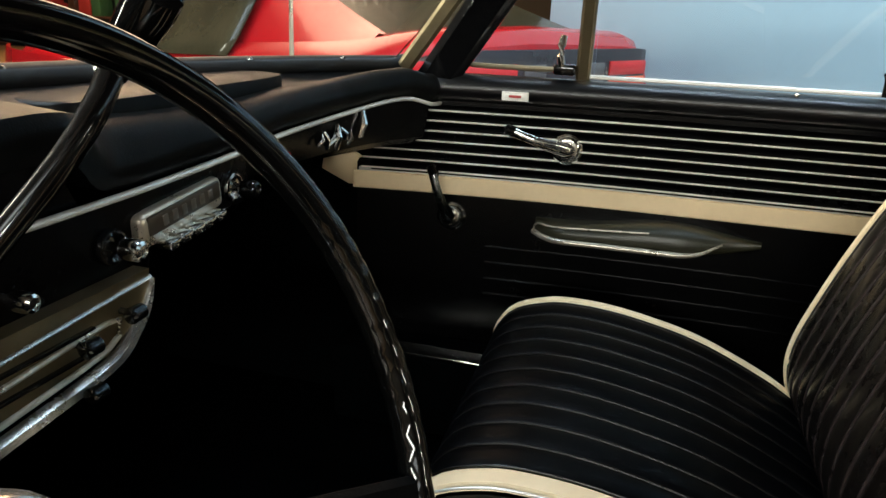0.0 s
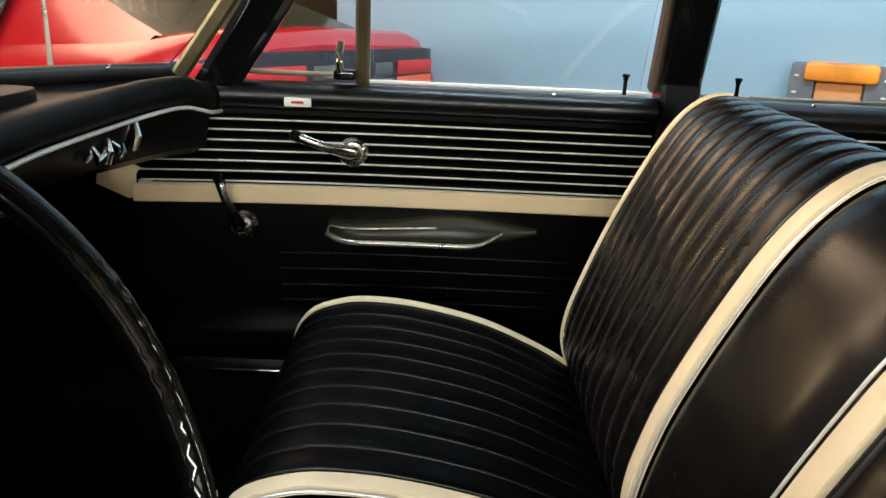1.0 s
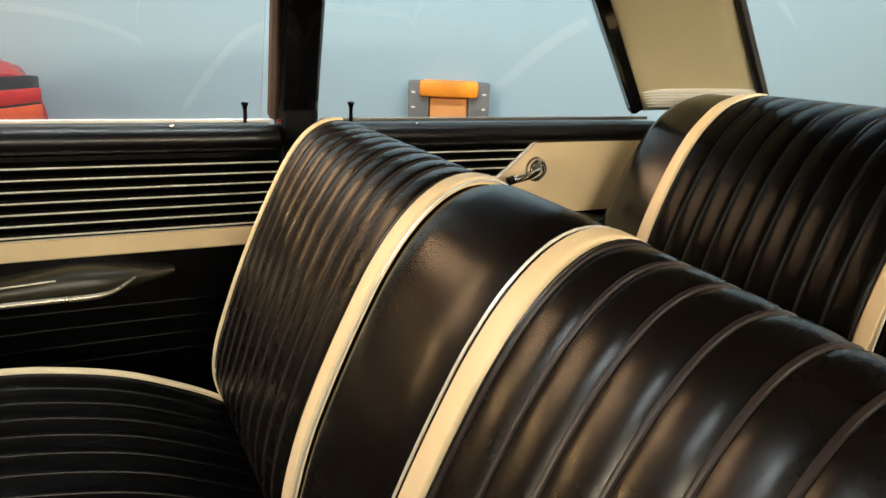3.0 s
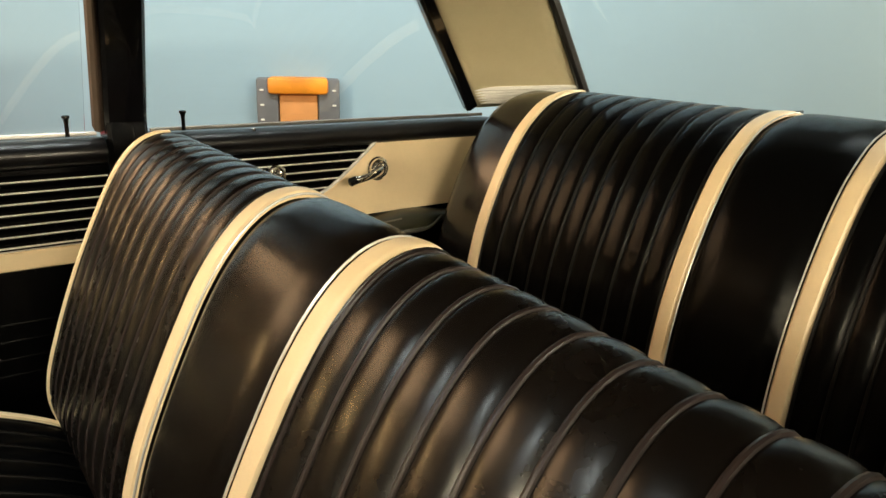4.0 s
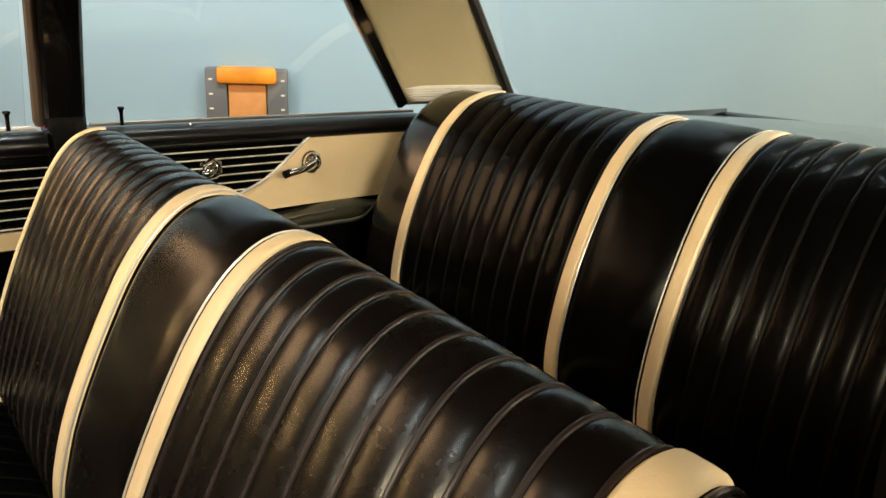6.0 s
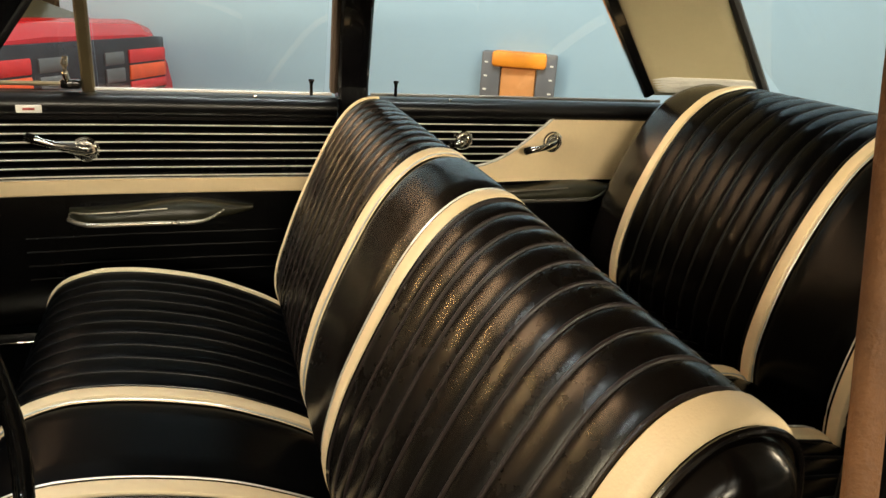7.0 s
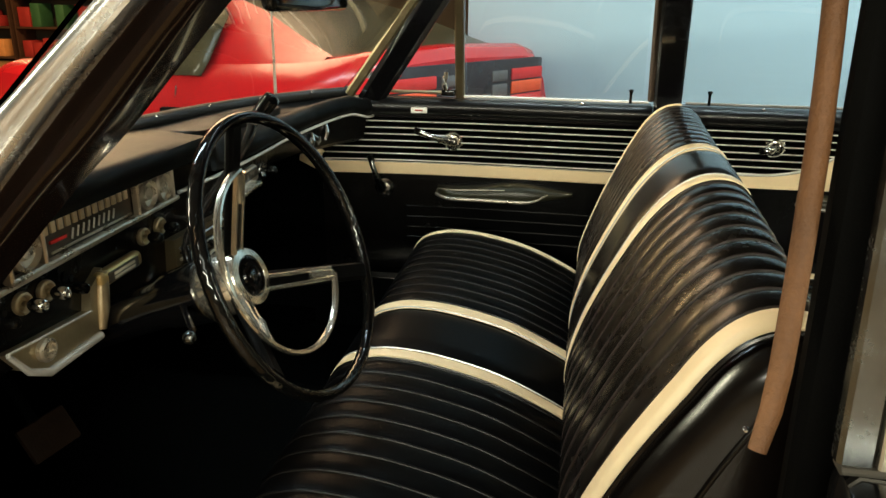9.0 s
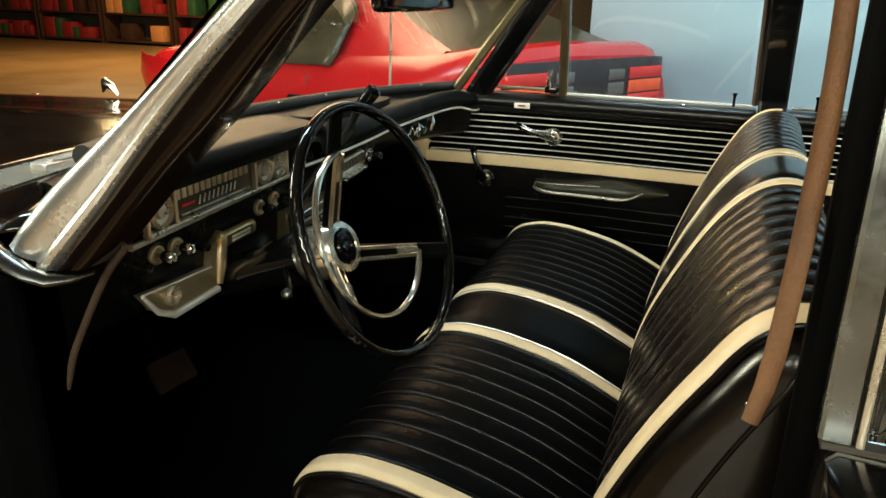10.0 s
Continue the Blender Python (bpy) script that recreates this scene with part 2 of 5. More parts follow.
# ---------- the hall ----------
def wall_slab(name, a, b, z0, z1, thick, material, label):
    """An upright slab from a to b in plan; its thickness lies to the right of a-b."""
    a, b = Vector((*a, 0)), Vector((*b, 0))
    d = (b - a).normalized()
    n = Vector((d.y, -d.x, 0)) * thick
    bm = bmesh.new()
    loft(bm, [[a + Vector((0, 0, z0)), b + Vector((0, 0, z0)), b + n + Vector((0, 0, z0)), a + n + Vector((0, 0, z0))],
              [a + Vector((0, 0, z1)), b + Vector((0, 0, z1)), b + n + Vector((0, 0, z1)), a + n + Vector((0, 0, z1))]], True, True)
    return tagged(part(name, bm, material, None, "", False), label, "wall", "", "structure")


bm = bmesh.new()
box(bm, (-22, -9, -0.2), (12, 13, 0))
tagged(part("floor", bm, FLOOR_TAN, smooth=False), "tan polished hall floor in warm light", "floor", "", "structure")
bm = bmesh.new()
box(bm, (-22, -9, 3.4), (12, 13, 3.6))
tagged(part("ceiling", bm, CEILING, smooth=False), "plain pale hall ceiling", "ceiling", "", "structure")
BLUE_DIR = Vector((0.883, -0.469, 0)).normalized()
BLUE_END = Vector((-0.45, 3.40, 0))
wall_slab("wall_north", BLUE_END[:2], (BLUE_END + BLUE_DIR * 11.0)[:2], 0, 3.4, -0.12, WALL_BLUE, "smooth pale blue painted partition wall")
wall_slab("wall_back", (-22, 12), (12, 12), 0, 3.4, -0.2, WALL_OLIVE, "dim olive brown back wall of the hall")
wall_slab("wall_west", (-21, -9), (-21, 13), 0, 3.4, -0.2, WALL_OLIVE, "dim olive brown end wall behind the shelves")
# two walls out of view, added as pale reflectors
wall_slab("wall_east", (10.5, 13), (10.5, -9), 0, 3.4, -0.2, BOUNCE_PAINT, "unseen pale wall closing the hall, added to bounce light")
wall_slab("wall_south", (12, -8), (-22, -8), 0, 3.4, -0.2, BOUNCE_PAINT, "unseen pale wall closing the hall, added to bounce light")

# ---------- the sedan's shell ----------
YC = 0.045          # middle of the car
YD = 0.715          # inner face of the passenger doors


def tilt(y):
    """The sedan leans a little: its driver's side stands higher."""
    return 0.0205 * (0.6 - y)


car = thing("sedan_body", "black vintage sedan body with chrome window trim", "car body", (0.3, YC, 0))


def arc_rows(f, n):
    return [f(i / (n - 1)) for i in range(n)]


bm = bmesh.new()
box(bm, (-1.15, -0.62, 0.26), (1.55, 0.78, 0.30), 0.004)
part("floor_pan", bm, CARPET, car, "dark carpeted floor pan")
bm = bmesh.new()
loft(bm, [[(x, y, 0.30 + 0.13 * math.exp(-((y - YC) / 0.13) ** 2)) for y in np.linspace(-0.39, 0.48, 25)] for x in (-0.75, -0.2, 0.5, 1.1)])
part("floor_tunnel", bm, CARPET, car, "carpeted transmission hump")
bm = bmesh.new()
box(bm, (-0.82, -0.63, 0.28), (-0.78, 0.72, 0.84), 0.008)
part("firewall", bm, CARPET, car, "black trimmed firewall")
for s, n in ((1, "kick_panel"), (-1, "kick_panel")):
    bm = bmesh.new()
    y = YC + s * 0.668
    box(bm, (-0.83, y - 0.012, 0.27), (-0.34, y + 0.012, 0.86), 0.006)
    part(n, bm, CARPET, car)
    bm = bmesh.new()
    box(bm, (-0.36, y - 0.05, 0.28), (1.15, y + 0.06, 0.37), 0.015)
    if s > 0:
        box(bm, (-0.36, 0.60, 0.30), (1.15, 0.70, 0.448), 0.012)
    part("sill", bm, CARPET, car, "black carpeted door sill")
bm = bmesh.new()
box(bm, (-0.285, 0.600, 0.447), (-0.06, 0.640, 0.453), 0.002)
part("sill_plate", bm, CHROME, car, "thin polished sill plate")

# roof: outer skin and an unseen headliner, made dark to cut bounce light
def roof_row(y, z0, crown, x0, x1, n=14):
    k = 1 - ((y - YC) / 0.62) ** 2
    return [(x0 + (x1 - x0) * i / (n - 1), y, z0 + crown * k + 0.03 * math.sin(math.pi * i / (n - 1))) for i in range(n)]


for name, z0, m, lab in (("roof", 1.30, BLACK_PAINT, "black painted roof"), ("headliner", 1.265, FELT, "unseen brown cloth headliner, kept dark to cut bounce light")):
    bm = bmesh.new()
    loft(bm, [roof_row(y, z0, 0.035, 0.12, 1.30) for y in np.linspace(YC - 0.62, YC + 0.62, 17)])
    o = part(name, bm, m, car, lab)
    md = o.modifiers.new("thick", "SOLIDIFY")
    md.thickness = 0.012


def pillar(name, lo, hi, side, w, d, material, label, bevel=0.006):
    bm = bmesh.new()
    bar(bm, lo, hi, side, w, d, bevel)
    return part(name, bm, material, car, label)


# windscreen pillar on the passenger side
pillar("windscreen_pillar", (-0.222, YC + 0.662, 0.890), (0.075, YC + 0.55, 1.29), (1, 0, 0), 0.062, 0.05, BLACK_PAINT, "glossy black windscreen pillar", 0.012)
pillar("pillar_trim", (-0.258, YC + 0.615, 0.915), (0.045, YC + 0.515, 1.29), (1, 0, 0), 0.024, 0.014, BRONZE, "dull bronze-toned windscreen trim", 0.005)
pillar("centre_pillar", (0.518, 0.742, 0.30), (0.518, 0.732, 0.93), (1, 0, 0), 0.062, 0.06, BLACK_PAINT, "black centre pillar")
pillar("centre_pillar", (0.518, 0.735, 0.92), (0.502, 0.585, 1.29), (1, 0, 0), 0.064, 0.05, BLACK_PAINT, "black centre pillar")
pillar("window_channel", (0.479, 0.730, 0.92), (0.463, 0.585, 1.29), (1, 0, 0), 0.014, 0.03, FELT, "brown felt window channel")
pillar("centre_pillar", (0.542, -0.603, 0.331), (0.538, -0.569, 1.321), (1, 0, 0), 0.05, 0.024, FLOCK, "black centre pillar")

# rear quarter: cream inner panels between side window and rear window
for s in (1, -1):
    y = lambda v: YC + s * v
    a0, a1 = Vector((1.238, y(0.680), 0.935)), Vector((0.905, y(0.515), 1.29))
    b0, b1 = Vector((1.475, y(0.555), 0.95)), Vector((1.165, y(0.46), 1.29))
    bm = bmesh.new()
    rows = []
    for k in range(9):
        t = k / 8
        p, q = a0.lerp(a1, t), b0.lerp(b1, t)
        rows.append([p.lerp(q, u) + Vector((0, s * 0.012 * math.sin(math.pi * u), 0)) for u in np.linspace(0, 1, 7)])
    loft(bm, rows)
    o = part("quarter_panel_inner", bm, HEADLINER, car, "cream quarter trim panel")
    o.modifiers.new("thick", "SOLIDIFY").thickness = 0.01
    pillar("rear_window_frame", a0, a1, (1, 0, 0), 0.030, 0.03, BLACK_PAINT, "black rear side window frame")
    pillar("rear_window_seal", b0 + Vector((0.008, 0, -0.02)), b1, (1, 0, 0), 0.022, 0.025, RUBBER, "black rubber rear window seal")
    bm = bmesh.new()
    c0, c1 = a0.lerp(a1, 0.02), a0.lerp(a1, 0.10)
    d0, d1 = b0.lerp(b1, 0.0), b0.lerp(b1, 0.09)
    for k in range(6):
        f = k / 5
        bar(bm, c0.lerp(c1, f) + Vector((0.012, -s * 0.008, 0)), d0.lerp(d1, f) + Vector((0, -s * 0.008, 0)), (0, 0, 1), 0.0088, 0.010, 0.0015)
    part("ribbed_trim", bm, WHITE, car, "ribbed bright trim strip")

# parcel shelf and the rear window
bm = bmesh.new()
box(bm, (1.38, -0.60, 0.875), (1.75, 0.69, 0.900), 0.01)
part("parcel_shelf", bm, VINYL_SMOOTH, car, "black parcel shelf")
bm = bmesh.new()
loft(bm, [[(1.72 - 0.46 * t - 0.06 * ((y - YC) / 0.6) ** 2, y, 0.905 + 0.39 * t) for y in np.linspace(-0.60, 0.69, 13)] for t in np.linspace(0, 1, 7)])
o = part("rear_window", bm, GLASS, car, "curved clear rear window")
md = o.modifiers.new("thick", "SOLIDIFY")
md.thickness, md.use_rim = 0.004, False
o.visible_shadow = False
bm = bmesh.new()
tube(bm, [(1.72 - 0.06 * ((y - YC) / 0.6) ** 2, y, 0.903) for y in np.linspace(-0.55, 0.64, 15)], 0.011)
part("rear_window_seal", bm, RUBBER, car)
# boot lid and tail, outside the rear window
bm = bmesh.new()
loft(bm, [[(x, y, 0.915 - 0.05 * ((x - 1.7) / 1.1) ** 2 - 0.03 * ((y - YC) / 0.7) ** 2) for y in np.linspace(-0.67, 0.76, 13)] for x in np.linspace(1.70, 2.75, 9)])
o = part("boot_lid", bm, BLACK_PAINT, car, "black boot lid")
o.modifiers.new("thick", "SOLIDIFY").thickness = 0.01
for s in (1, -1):
    bm = bmesh.new()
    loft(bm, [[(x, YC + s * (0.735 - 0.02 * abs(z - 0.6)), z) for z in (0.30, 0.5, 0.7, 0.87)] for x in np.linspace(1.15, 2.78, 8)])
    o = part("rear_fender", bm, BLACK_PAINT, car, "black rear fender")
    o.modifiers.new("thick", "SOLIDIFY").thickness = 0.01
bm = bmesh.new()
box(bm, (2.74, -0.69, 0.30), (2.78, 0.78, 0.86), 0.02)
part("tail_panel", bm, BLACK_PAINT, car)

def screen(y, t):
    bow = 0.13 * (abs((y - YC) / 0.62)) ** 2.4
    return Vector((-0.42 + 0.40 * t + bow * (1 - 0.3 * t), YC + (y - YC) * (1 - 0.10 * t), 0.918 + tilt(y) + 0.37 * t))


# bonnet, wings and cowl, outside the windscreen
def hood_z(x, y):
    return 0.872 + tilt(y) + 0.040 * (x + 0.5) - 0.05 * abs((y - YC) / 0.78) ** 3 + 0.012 * math.exp(-((y - YC) / 0.10) ** 2)


bm = bmesh.new()
loft(bm, [[(x, y, hood_z(x, y)) for y in np.linspace(-0.70, 0.79, 27)] for x in np.linspace(-1.95, -0.56, 18)])
o = part("bonnet", bm, BLACK_PAINT, car, "glossy black bonnet reflecting the hall")
o.modifiers.new("thick", "SOLIDIFY").thickness = 0.01
bm = bmesh.new()
loft(bm, [[(-0.56 + (screen(y, 0).x + 0.55) * u, y, hood_z(-0.5, y) + 0.004 + 0.03 * u ** 3) for y in np.linspace(-0.64, 0.73, 31)] for u in np.linspace(0, 1, 7)])
cowl = part("cowl", bm, BLACK_PAINT, car, "black cowl below the windscreen")
cowl.modifiers.new("thick", "SOLIDIFY").thickness = 0.006
for k in range(15):
    bm = bmesh.new()
    x = -0.556 + k * 0.0062
    tube(bm, [(x, y, hood_z(-0.5, y) + 0.0055 + 0.03 * ((x + 0.56) / (screen(y, 0).x + 0.55)) ** 3) for y in np.linspace(-0.60, 0.68, 25)], 0.0016, 6)
    part("louvre", bm, BRUSHED, cowl, "fine metal louvre of the air intake")
bm = bmesh.new()
box(bm, (-0.520, -0.425, 0.878), (-0.486, -0.390, 0.899), 0.004)
pv = part("wiper_pivot", bm, BRIGHT, car, "bright wiper pivot block")
bm = bmesh.new()
bar(bm, (-0.500, -0.405, 0.900), (-0.462, -0.16, 0.908), (1, 0, 0), 0.014, 0.004, 0.0015)
part("wiper_arm", bm, BRIGHT, pv, "flat silver wiper arm")
bm = bmesh.new()
tube(bm, [(-1.45, 0.60, 0.834), (-1.41, 0.575, 0.866), (-1.36, 0.555, 0.858), (-1.32, 0.535, 0.838)], [0.004, 0.014, 0.010, 0.003], 10, True, 1.2)
part("bonnet_ornament", bm, CHROME, car, "small chrome bonnet ornament")
for s in (1, -1):
    bm = bmesh.new()
    loft(bm, [[(x, YC + s * (0.735 + 0.015 * math.sin(z * 5)), z) for z in np.linspace(0.28, hood_z(x, YC + s * 0.735) - 0.01, 7)] for x in np.linspace(-1.95, -0.45, 8)])
    o = part("front_fender", bm, BLACK_PAINT, car, "black front fender")
    o.modifiers.new("thick", "SOLIDIFY").thickness = 0.01
bm = bmesh.new()
tube(bm, [(-0.49, 0.72, 0.80), (-0.489, 0.72, 0.86), (-0.487, 0.719, 1.10), (-0.48, 0.716, 1.65)], [0.009, 0.0045, 0.0026, 0.0018], 8)
part("radio_aerial", bm, BRUSHED, car, "thin metal radio aerial")
bm = bmesh.new()
box(bm, (-1.99, -0.70, 0.3), (-1.95, 0.79, 0.775), 0.015)
part("front_panel", bm, BLACK_PAINT, car)

# wheels the body stands on
for x in (-1.22, 1.78):
    for y in (YC - 0.66, YC + 0.66):
        w = Matrix.Translation((x, y, 0.33)) @ Matrix.Rotation(math.pi / 2, 4, "X")
        bm = bmesh.new()
        lathe(bm, [(0.20, -0.085), (0.31, -0.08), (0.33, -0.05), (0.33, 0.05), (0.31, 0.08), (0.20, 0.085)], w, 32)
        tyre = part("wheel", bm, RUBBER, car, "black tyre")
        bm = bmesh.new()
        lathe(bm, [(0.20, -0.08), (0.17, -0.07), (0.06, -0.085), (0.001, -0.088)], w, 28)
        lathe(bm, [(0.20, 0.08), (0.17, 0.07), (0.06, 0.085), (0.001, 0.088)], w, 28)
        part("hub_cap", bm, CHROME, tyre, "chrome hub cap")

# windscreen with seal and bright surround
bm = bmesh.new()
loft(bm, [[screen(y, t) for y in np.linspace(-0.47, 0.665, 25)] for t in np.linspace(0, 1, 7)])
o = part("windscreen", bm, GLASS, car, "curved clear windscreen")
md = o.modifiers.new("thick", "SOLIDIFY")
md.thickness, md.use_rim = 0.005, False
o.visible_shadow = False
bm = bmesh.new()
tube(bm, [screen(y, 0) + Vector((0.002, 0, 0.002)) for y in np.linspace(-0.50, 0.70, 31)], 0.0145)
part("windscreen_seal", bm, RUBBER, car, "black rubber windscreen seal")
for y in np.linspace(-0.46, 0.56, 7):
    bm = bmesh.new()
    p = screen(y, 0) + Vector((0.018, 0, 0.010))
    lathe(bm, [(0.001, 0.004), (0.004, 0.003), (0.005, 0)], Matrix.Translation(p), 8)
    part("seal_stud", bm, CHROME, car)
# the driver's windscreen pillar outside: broad bright moulding that curls round at its foot
line_l = smooth_line([(-0.279, -0.647, 0.879), (-0.222, -0.637, 0.941), (-0.112, -0.617, 1.035), (-0.037, -0.607, 1.102), (0.133, -0.562, 1.271)], 20)
line_r = smooth_line([(-0.218, -0.647, 0.856), (-0.142, -0.637, 0.936), (-0.067, -0.617, 1.029), (0.043, -0.607, 1.137), (0.173, -0.562, 1.271)], 20)
bm = bmesh.new()
rows = []
for p, q in zip(line_l, line_r):
    rows.append([p.lerp(q, u) + Vector((0, -h, 0)) for u, h in ((0, -0.03), (0, 0.0), (0.05, 0.006), (0.15, 0.0105), (0.28, 0.0130), (0.42, 0.0130), (0.55, 0.0105), (0.62, 0.0075), (0.66, 0.0062), (0.70, 0.0075), (0.76, 0.0125), (0.84, 0.0150), (0.93, 0.0125), (1.0, 0.004), (1.0, -0.03))])
loft(bm, rows, True, True)
part("windscreen_moulding", bm, MOULD, car, "broad chrome windscreen moulding")
bm = bmesh.new()
tube(bm, smooth_line([(-0.477, -0.567, 0.931), (-0.377, -0.632, 0.913), (-0.317, -0.659, 0.889), (-0.267, -0.669, 0.867), (-0.217, -0.662, 0.849), (-0.177, -0.635, 0.855)], 16), [0.010] + [0.013] * 11 + [0.0125, 0.0115, 0.009, 0.004], flat=0.7)
part("moulding_foot", bm, STEEL, car, "curled dull steel foot of the moulding")
line_q = smooth_line([(-0.167, -0.642, 0.867), (-0.067, -0.621, 0.979), (-0.008, -0.612, 1.037), (0.089, -0.605, 1.139), (0.218, -0.562, 1.281)], 20)
bm = bmesh.new()
rows = []
for p, q in zip(line_r, line_q):
    rows.append([p.lerp(q, u) + Vector((0, -h, 0)) for u, h in ((0, -0.04), (0.0, 0.0), (0.05, 0.006), (0.22, 0.010), (0.34, 0.004), (0.42, 0.000), (0.50, 0.004), (0.62, 0.012), (0.80, 0.013), (0.94, 0.008), (1.0, -0.004), (1.0, -0.04))])
loft(bm, rows, True, True)
part("windscreen_pillar", bm, BROWN_PAINT, car, "dark glossy windscreen pillar with drip rail")
bm = bmesh.new()
tube(bm, smooth_line([(-0.152, -0.612, 0.881), (-0.187, -0.612, 0.841), (-0.232, -0.612, 0.771), (-0.26, -0.612, 0.721), (-0.275, -0.612, 0.676)], 14), [0.0045] * 12 + [0.0038, 0.002])
part("door_seal", bm, FELT, car, "brown weatherstrip round the door opening")
bm = bmesh.new()
tube(bm, smooth_line([(0.496, -0.542, 1.27), (0.503, -0.562, 1.10), (0.501, -0.582, 1.0), (0.496, -0.603, 0.91), (0.491, -0.615, 0.865), (0.484, -0.624, 0.836)], 16), [0.0082] * 13 + [0.0082, 0.0078, 0.0066], 12, True, 0.9, (0, 1, 0))
part("door_seal", bm, WEATHER, car, "tan weatherstrip on the centre pillar")
bm = bmesh.new()
lathe(bm, [(0.001, 0.003), (0.002, 0.002), (0.0028, 0)], Matrix.Translation((0.483, -0.589, 0.831)) @ Matrix.Rotation(math.pi / 2, 4, "X"), 10)
part("seal_stud", bm, CHROME, car)
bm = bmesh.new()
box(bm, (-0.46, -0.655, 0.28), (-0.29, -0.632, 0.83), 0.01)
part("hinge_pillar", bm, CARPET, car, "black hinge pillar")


# ---------- doors ----------
def ribbed_panel(bm, x0, x1, z0, z1, y, ribs):
    """Horizontal ribs: a corrugated sheet seen from the cabin side."""
    rows = []
    n = ribs * 8
    for k in range(n + 1):
        z = z1 - (z1 - z0) * k / n
        f = (k % 8) / 8
        d = 0.0075 * (1 - abs(2 * f - 1) ** 2.2)
        rows.append([(x, y - d, z) for x in np.linspace(x0, x1, 15)])
    return loft(bm, rows)


def crank(door, hub, tip, metal):
    """A bright window crank: rosette, bent arm and knob."""
    hx, hy, hz = hub
    m = Matrix.Translation((hx, hy, hz)) @ Matrix.Rotation(math.pi / 2, 4, "X")
    bm = bmesh.new()
    lathe(bm, [(0.001, 0.021), (0.008, 0.020), (0.0125, 0.017), (0.0135, 0.013), (0.0165, 0.0125), (0.0180, 0.0145), (0.0205, 0.0125), (0.0215, 0.007), (0.0245, 0.005), (0.0255, 0.0)], m, 28)
    h = part("crank_hub", bm, CHROME, door, "round chrome crank hub")
    bm = bmesh.new()
    t = Vector(tip)
    c = Vector((hx, hy - 0.016, hz))
    tube(bm, [c + (t - c) * f + Vector((0, -0.012 * math.sin(math.pi * f), 0)) for f in np.linspace(0, 1, 9)], [0.011, 0.0105, 0.0095, 0.0085, 0.0075, 0.007, 0.007, 0.0075, 0.006], 10, True, 0.6, (0, 1, 0))
    a = part("crank_arm", bm, metal, door, "slim tapered crank arm")
    bm = bmesh.new()
    e = (t - c).normalized()
    tube(bm, [t - e * 0.016, t - e * 0.010, t + e * 0.003, t + e * 0.006], [0.0066, 0.0088, 0.0086, 0.004], 12)
    part("crank_grip", bm, BLACK_PLASTIC, a, "black rounded grip end")
    return h


def armrest(door, x0, x1, y, z, rim_metal):
    """A lens-shaped pad, fuller towards the rear, held in a bright rail that turns up at its end."""
    def depth(f):
        return 0.056 * math.sin(math.pi / 2 * min(1.0, f / 0.16 + 0.12)) * (1 - 0.85 * max(0.0, (f - 0.62) / 0.38) ** 1.8)

    def crown(f):
        return 0.008 + 0.017 * math.exp(-((f - 0.60) / 0.27) ** 2) - 0.004 * max(0.0, (f - 0.8) / 0.2)

    bm = bmesh.new()
    rows = []
    for k in range(25):
        f = k / 24
        x, w, h = x0 + (x1 - x0) * f, depth(f), crown(f)
        lo = -0.017 + 0.014 * max(0.0, (f - 0.68) / 0.32) ** 1.3
        sec = smooth_line([(x, y - w * 0.75, z + lo), (x, y - w * 0.97, z + lo * 0.6), (x, y - w, z + lo * 0.1 + h * 0.15), (x, y - w * 0.9, z + h * 0.68), (x, y - w * 0.55, z + h), (x, y, z + h * 0.95)], 15)
        rows.append([Vector((x, y, z + lo))] + sec)
    loft(bm, rows, True, True)
    a = part("armrest", bm, PAD_SHEEN, door, "padded black armrest")
    bm = bmesh.new()
    low = [(x0 + (x1 - x0) * f - 0.002, y - depth(f) - 0.001, z - 0.014) for f in (0.0, 0.02, 0.06, 0.14, 0.30, 0.50, 0.66)]
    low += [(x0 + (x1 - x0) * f, y - depth(f) * 1.0 - 0.001, z - 0.014 + dz) for f, dz in ((0.74, 0.004), (0.79, 0.013), (0.83, 0.020))]
    tube(bm, smooth_line(low, 34), [0.0045] * 26 + [0.0045 - 0.0004 * k for k in range(8)], 10)
    part("armrest_trim", bm, rim_metal, a, "chrome armrest rail turning up at its end")
    bm = bmesh.new()
    tube(bm, smooth_line([(x0 - 0.002, y - depth(0.0) - 0.001, z - 0.012), (x0 + 0.004, y - depth(0.015), z + 0.002), (x0 + (x1 - x0) * 0.10, y - depth(0.10) * 0.96, z + 0.007), (x0 + (x1 - x0) * 0.30, y - depth(0.3) * 0.93, z + 0.010), (x0 + (x1 - x0) * 0.52, y - depth(0.5) * 0.93, z + 0.014)], 22), 0.0016, 8)
    part("armrest_trim", bm, rim_metal, a, "thin upper chrome rim")
    return a


def lock_pin(door, x, y, z0, z1):
    bm = bmesh.new()
    lathe(bm, [(0.0035, 0), (0.0032, (z1 - z0) * 0.6), (0.0045, (z1 - z0) * 0.82), (0.006, (z1 - z0) * 0.86), (0.006, (z1 - z0) * 0.97), (0.003, z1 - z0)], Matrix.Translation((x, y, z0)), 12)
    part("lock_pin", bm, BLACK_PLASTIC, door, "black lock pin")


def screw(door, x, y, z):
    bm = bmesh.new()
    lathe(bm, [(0.0005, 0.002), (0.003, 0.0015), (0.0038, 0)], Matrix.Translation((x, y, z)) @ Matrix.Rotation(math.pi / 2, 4, "X"), 10)
    part("screw", bm, CHROME, door)


